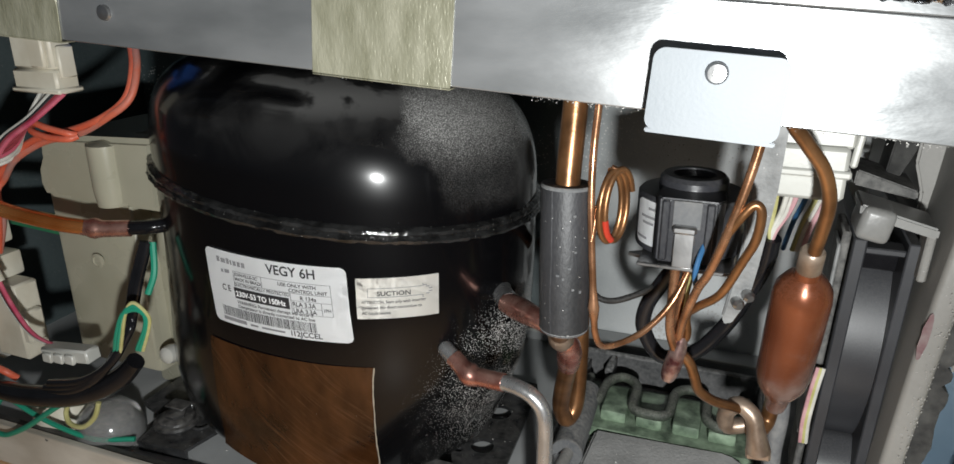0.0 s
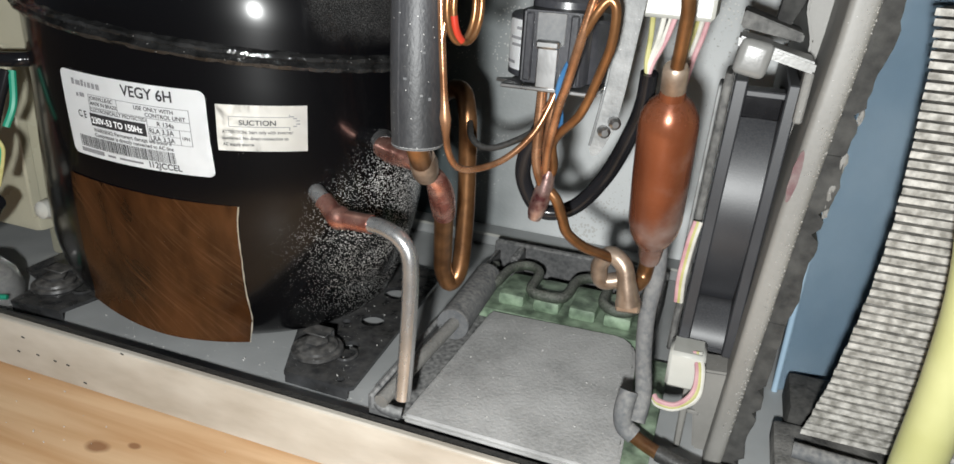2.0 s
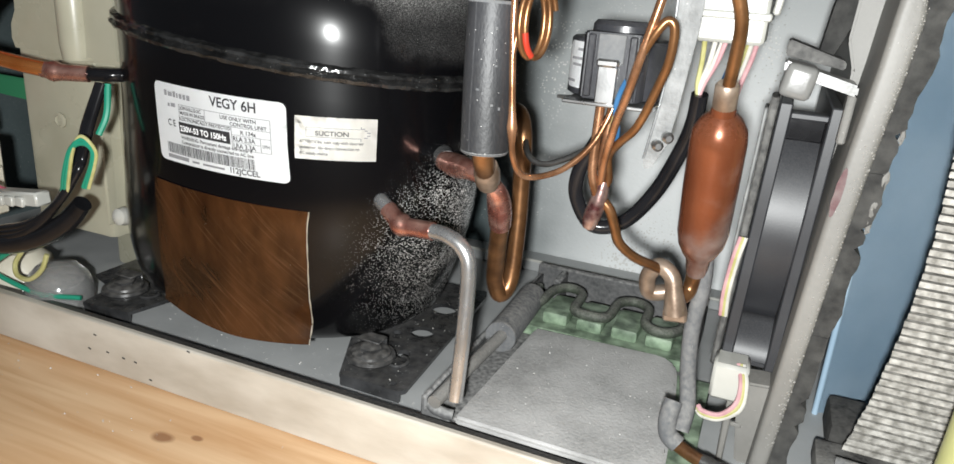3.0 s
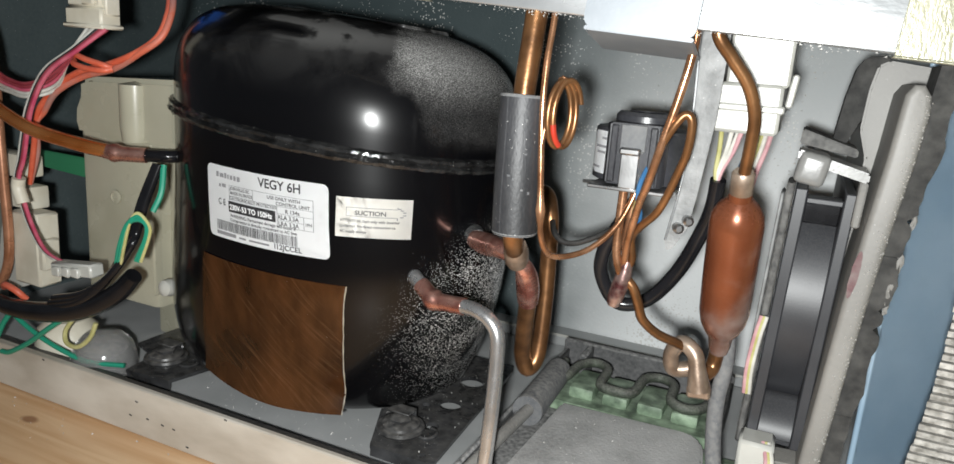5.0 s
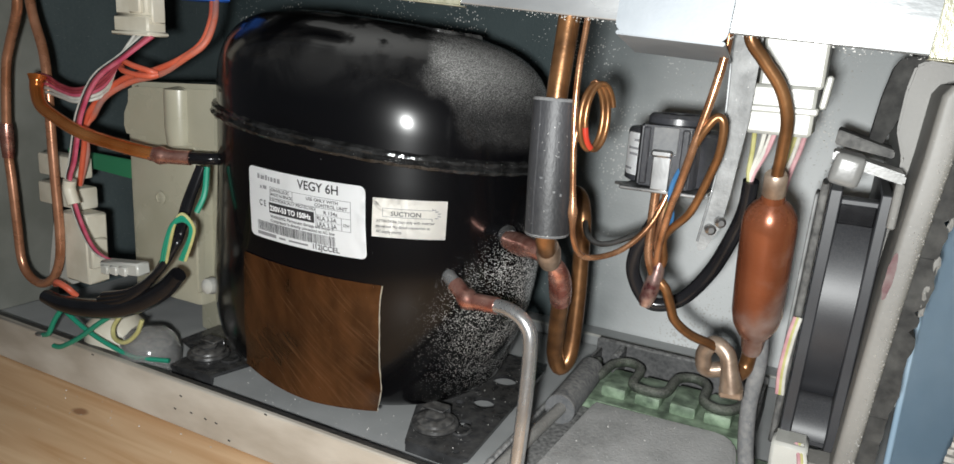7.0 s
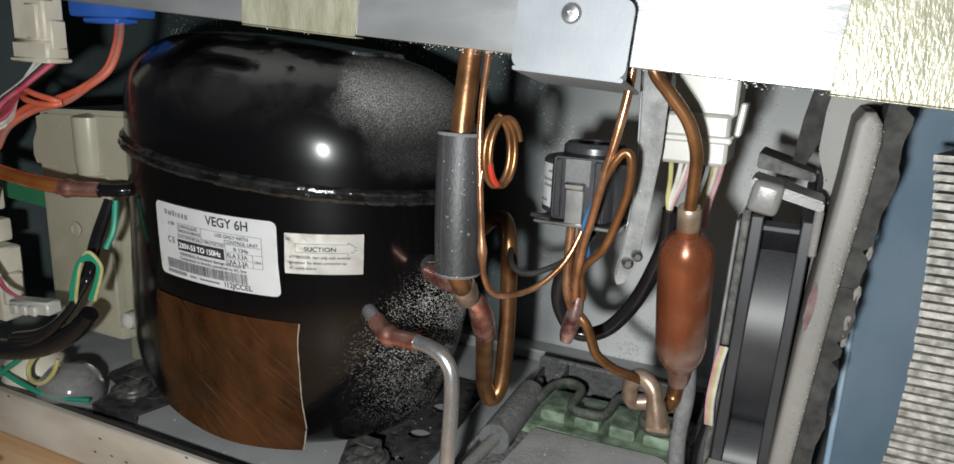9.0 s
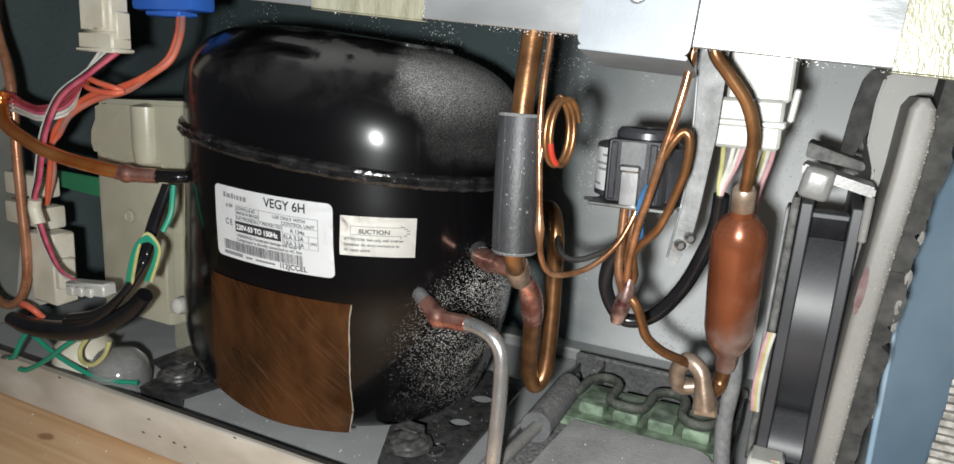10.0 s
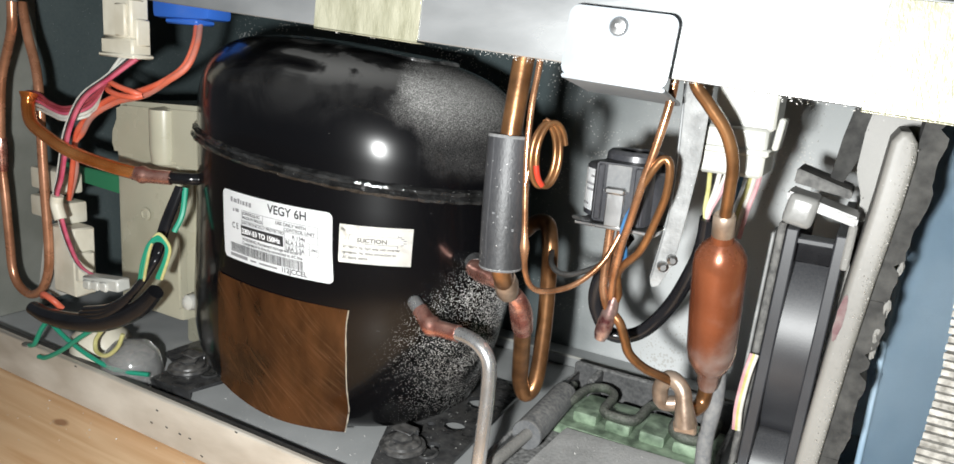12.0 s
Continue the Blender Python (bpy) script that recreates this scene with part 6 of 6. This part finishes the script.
for k in range(3):
    d = 0.0035 * k
    solo("black_wire", tube([(-0.2000 + d, -0.012, 0.0480 + d), (-0.1700 + d, -0.015, 0.0580 + d), (-0.1480 + d, -0.015, 0.0730 + d), (-0.1370 + d, -0.011, 0.090 + d), (-0.1330 + d * 0.4, -0.007, 0.103), (-0.1300 + d * 0.4, -0.003, 0.120), (-0.1250 + d * 0.3, 0.003, 0.140)], 0.0023, 10), M_BLACK, (-0.15, -0.015, 0.07), "black insulated wire rising beside the compressor", "wire", group="black wires")
for k, (m, word) in enumerate(((M_TEAL, "green"), (M_TEAL, "green"), (M_YELLOW, "yellow"))):
    d = 0.0017 * k
    solo("earth_wire", tube([(-0.1380 + d, -0.014, 0.0860), (-0.1310 + d, -0.017, 0.0985), (-0.1235 + d * 0.6, -0.018, 0.1110 + d * 0.4), (-0.1165, -0.017, 0.1145 + d), (-0.1120 + d * 0.6, -0.016, 0.1120), (-0.1130 + d * 0.6, -0.016, 0.1050), (-0.1215 + d, -0.015, 0.0915)], 0.00125 if k < 2 else 0.0009, 8), m, (-0.12, -0.017, 0.1), word + " earth wire looped over the black cable", "wire", group="earth wires")
solo("earth_wire", tube([(-0.1210, -0.004, 0.116), (-0.1190, 0.000, 0.126), (-0.1210, 0.004, 0.140)], 0.0016, 8), M_TEAL, (-0.12, 0.0, 0.126), "green earth wire rising to the compressor", "wire", group="earth wires")
solo("earth_wire", tube([(-0.2360, -0.010, 0.0380), (-0.2440, -0.011, 0.0280), (-0.2520, -0.011, 0.0165), (-0.2600, -0.010, 0.0130)], 0.0016, 8), M_TEAL, (-0.244, -0.01, 0.028), "green earth wire end with a ring lug", "wire", group="earth wires")
solo("earth_wire", tube([(-0.1840, -0.010, 0.0460), (-0.2000, -0.012, 0.0350), (-0.2200, -0.012, 0.0210), (-0.2380, -0.012, 0.0110), (-0.2460, -0.012, 0.0095)], 0.0016, 8), M_TEAL, (-0.22, -0.012, 0.02), "green earth wire end across the lip", "wire", group="earth wires")
solo("earth_wire", tube([(-0.2410, -0.006, 0.0330), (-0.2250, -0.005, 0.0250), (-0.2050, -0.003, 0.0180), (-0.1850, 0.001, 0.0130), (-0.1650, 0.010, 0.0120)], 0.0015, 8), M_TEAL, (-0.205, -0.003, 0.018), "green and yellow earth wire lying over the pan", "wire", group="earth wires")
solo("earth_wire", tube([(-0.1950, 0.000, 0.0380), (-0.1995, -0.002, 0.0300), (-0.1960, -0.004, 0.0240), (-0.1860, -0.004, 0.0240), (-0.1780, -0.002, 0.0310), (-0.1750, 0.000, 0.0400)], 0.0014, 8), M_YELLOW, (-0.187, -0.003, 0.024), "yellow earth wire loop", "wire", group="earth wires")
solo("ring_lug", lathe([(0.0022, 0.0), (0.0050, 0.0), (0.0050, 0.0010), (0.0022, 0.0010)], (-0.262, -0.0085, 0.0121), (0, 0.2, 1), 16), M_SCREW, (-0.262, -0.0085, 0.0121), "crimped ring lug on the earth wire", "lug")
for x0, x1, z0, z1 in ((-0.300, -0.262, 0.1120, 0.1270), (-0.302, -0.258, 0.0920, 0.1070)):
    solo("cable_clip", box(x0, x1, 0.020, 0.034, z0, z1, 0.0020), M_CREAM, ((x0 + x1) / 2, 0.03, z0), "cream plastic clip fixed behind the copper loop", "clip", group="cable clips")
hc = thing("harness_connector", (-0.252, 0.02, 0.04), "off-white multiway connector hanging behind the copper loop", "connector")
part("body", box(-0.2690, -0.2440, 0.014, 0.030, 0.0440, 0.0920, 0.0015), M_CREAM, hc)
part("wing", box(-0.2900, -0.2680, 0.018, 0.028, 0.0380, 0.0840, 0.0015, Matrix.Rotation(radians(14), 4, "Y")), M_WHITEPL, hc)
part("latch", box(-0.2445, -0.2390, 0.014, 0.026, 0.0560, 0.0760, 0.0012), M_CREAM, hc)
solo("green_sleeve", prism([(-0.3129, 0.1105), (-0.2881, 0.1144), (-0.2300, 0.1115), (-0.2300, 0.1250), (-0.2868, 0.1256), (-0.3108, 0.1268)], 0.0030, Matrix.Translation((0, 0.052, 0)) @ Matrix.Rotation(radians(90), 4, "X"), bevel=0.0008), M_GREENTAPE, (-0.27, 0.05, 0.116), "flat green sleeve behind the copper loop", "sleeve")
solo("orange_wire", tube([(-0.2580, 0.0, 0.046), (-0.2500, -0.004, 0.0500), (-0.2400, -0.004, 0.0480), (-0.2370, 0.0, 0.0420)], 0.0020, 10), M_ORANGE, (-0.25, -0.002, 0.048), "orange wire end under the connector", "wire", group="left harness wires")
cl = thing("clear_cap", (-0.190, 0.014, 0.0), "clear plastic cap on a cream grommet on the pan", "cap")
part("dome", lathe([(0.0190, 0.0), (0.0190, 0.010), (0.0165, 0.018), (0.0110, 0.024), (0.0001, 0.0265)], (-0.190, 0.016, 0.001), sides=28), M_CLEAR, cl)
part("base", lathe([(0.0120, 0.0), (0.0130, 0.003), (0.0100, 0.012), (0.0001, 0.014)], (-0.190, 0.016, 0.001), sides=20), M_DUSTFOAM, cl)
solo("cream_grommet", lathe([(0.0180, 0.0), (0.0200, 0.006), (0.0180, 0.020), (0.0120, 0.026), (0.0001, 0.027)], (-0.228, 0.020, 0.0), sides=28), M_CREAM, (-0.228, 0.02, 0.0), "cream plastic grommet on the pan", "grommet")


# ---- loose dirt ----


def crumbs(name, count, seed, place, size, label):
    """Many tiny uneven grains lying on a surface."""
    r = random.Random(seed)
    b = bmesh.new()
    for _ in range(count):
        x, y, z = place(r)
        s = size * (0.4 + 1.2 * r.random() ** 2)
        vs = [b.verts.new((x + s * r.uniform(-1, 1), y + s * r.uniform(-1, 1), z + h)) for h in (0, 0, 0, s)]
        for f in ((0, 1, 2), (0, 1, 3), (1, 2, 3), (2, 0, 3)):
            b.faces.new([vs[i] for i in f])
    me = bpy.data.meshes.new(name)
    b.to_mesh(me)
    b.free()
    me.materials.append(M_CRUMB)
    return tagged(new(name, me), label, "dust", kind="stuff")


crumbs("dust_grains", 220, 3, lambda r: (r.uniform(0.078, 0.160), 0.010 + 0.10 * r.random() ** 0.7, 0.0108), 0.00042, "pale dust grains on the tray lid")
crumbs("dust_grains", 260, 5, lambda r: (r.uniform(-0.19, 0.05), r.uniform(0.008, 0.05), 0.0002), 0.0005, "pale dust grains on the pan floor")
crumbs("dust_grains", 1500, 21, lambda r: (0.085 + 0.10 * r.random(), 0.2448, 0.245 - 0.105 * r.random() ** 1.3), 0.00075, "coarse pale dust grains stuck on the wall")
crumbs("dust_grains", 700, 22, lambda r: (-0.12 + 0.32 * r.random(), 0.2448, 0.25 - 0.21 * r.random()), 0.00055, "pale dust grains stuck on the wall")


def bar_fuzz(r):
    x = r.choice((0.085, 0.100, 0.02, 0.14, 0.19)) + r.gauss(0, 0.010)
    return tuple(BAR @ Vector((x, -0.0150 + 0.003 * r.random(), -0.0004 - 0.0016 * r.random() ** 2)))


crumbs("dust_fuzz", 260, 23, bar_fuzz, 0.0004, "dust fuzz along the crossbar's lower edge")
crumbs("sawdust", 160, 7, lambda r: (r.uniform(-0.30, 0.22), r.uniform(-0.07, -0.010), -0.0178), 0.0006, "sawdust grains on the pine boards")
crumbs("dust_grains", 120, 8, lambda r: (r.uniform(-0.012, 0.036), r.uniform(0.022, 0.14), 0.0073), 0.0004, "pale dust grains on the foot plate")
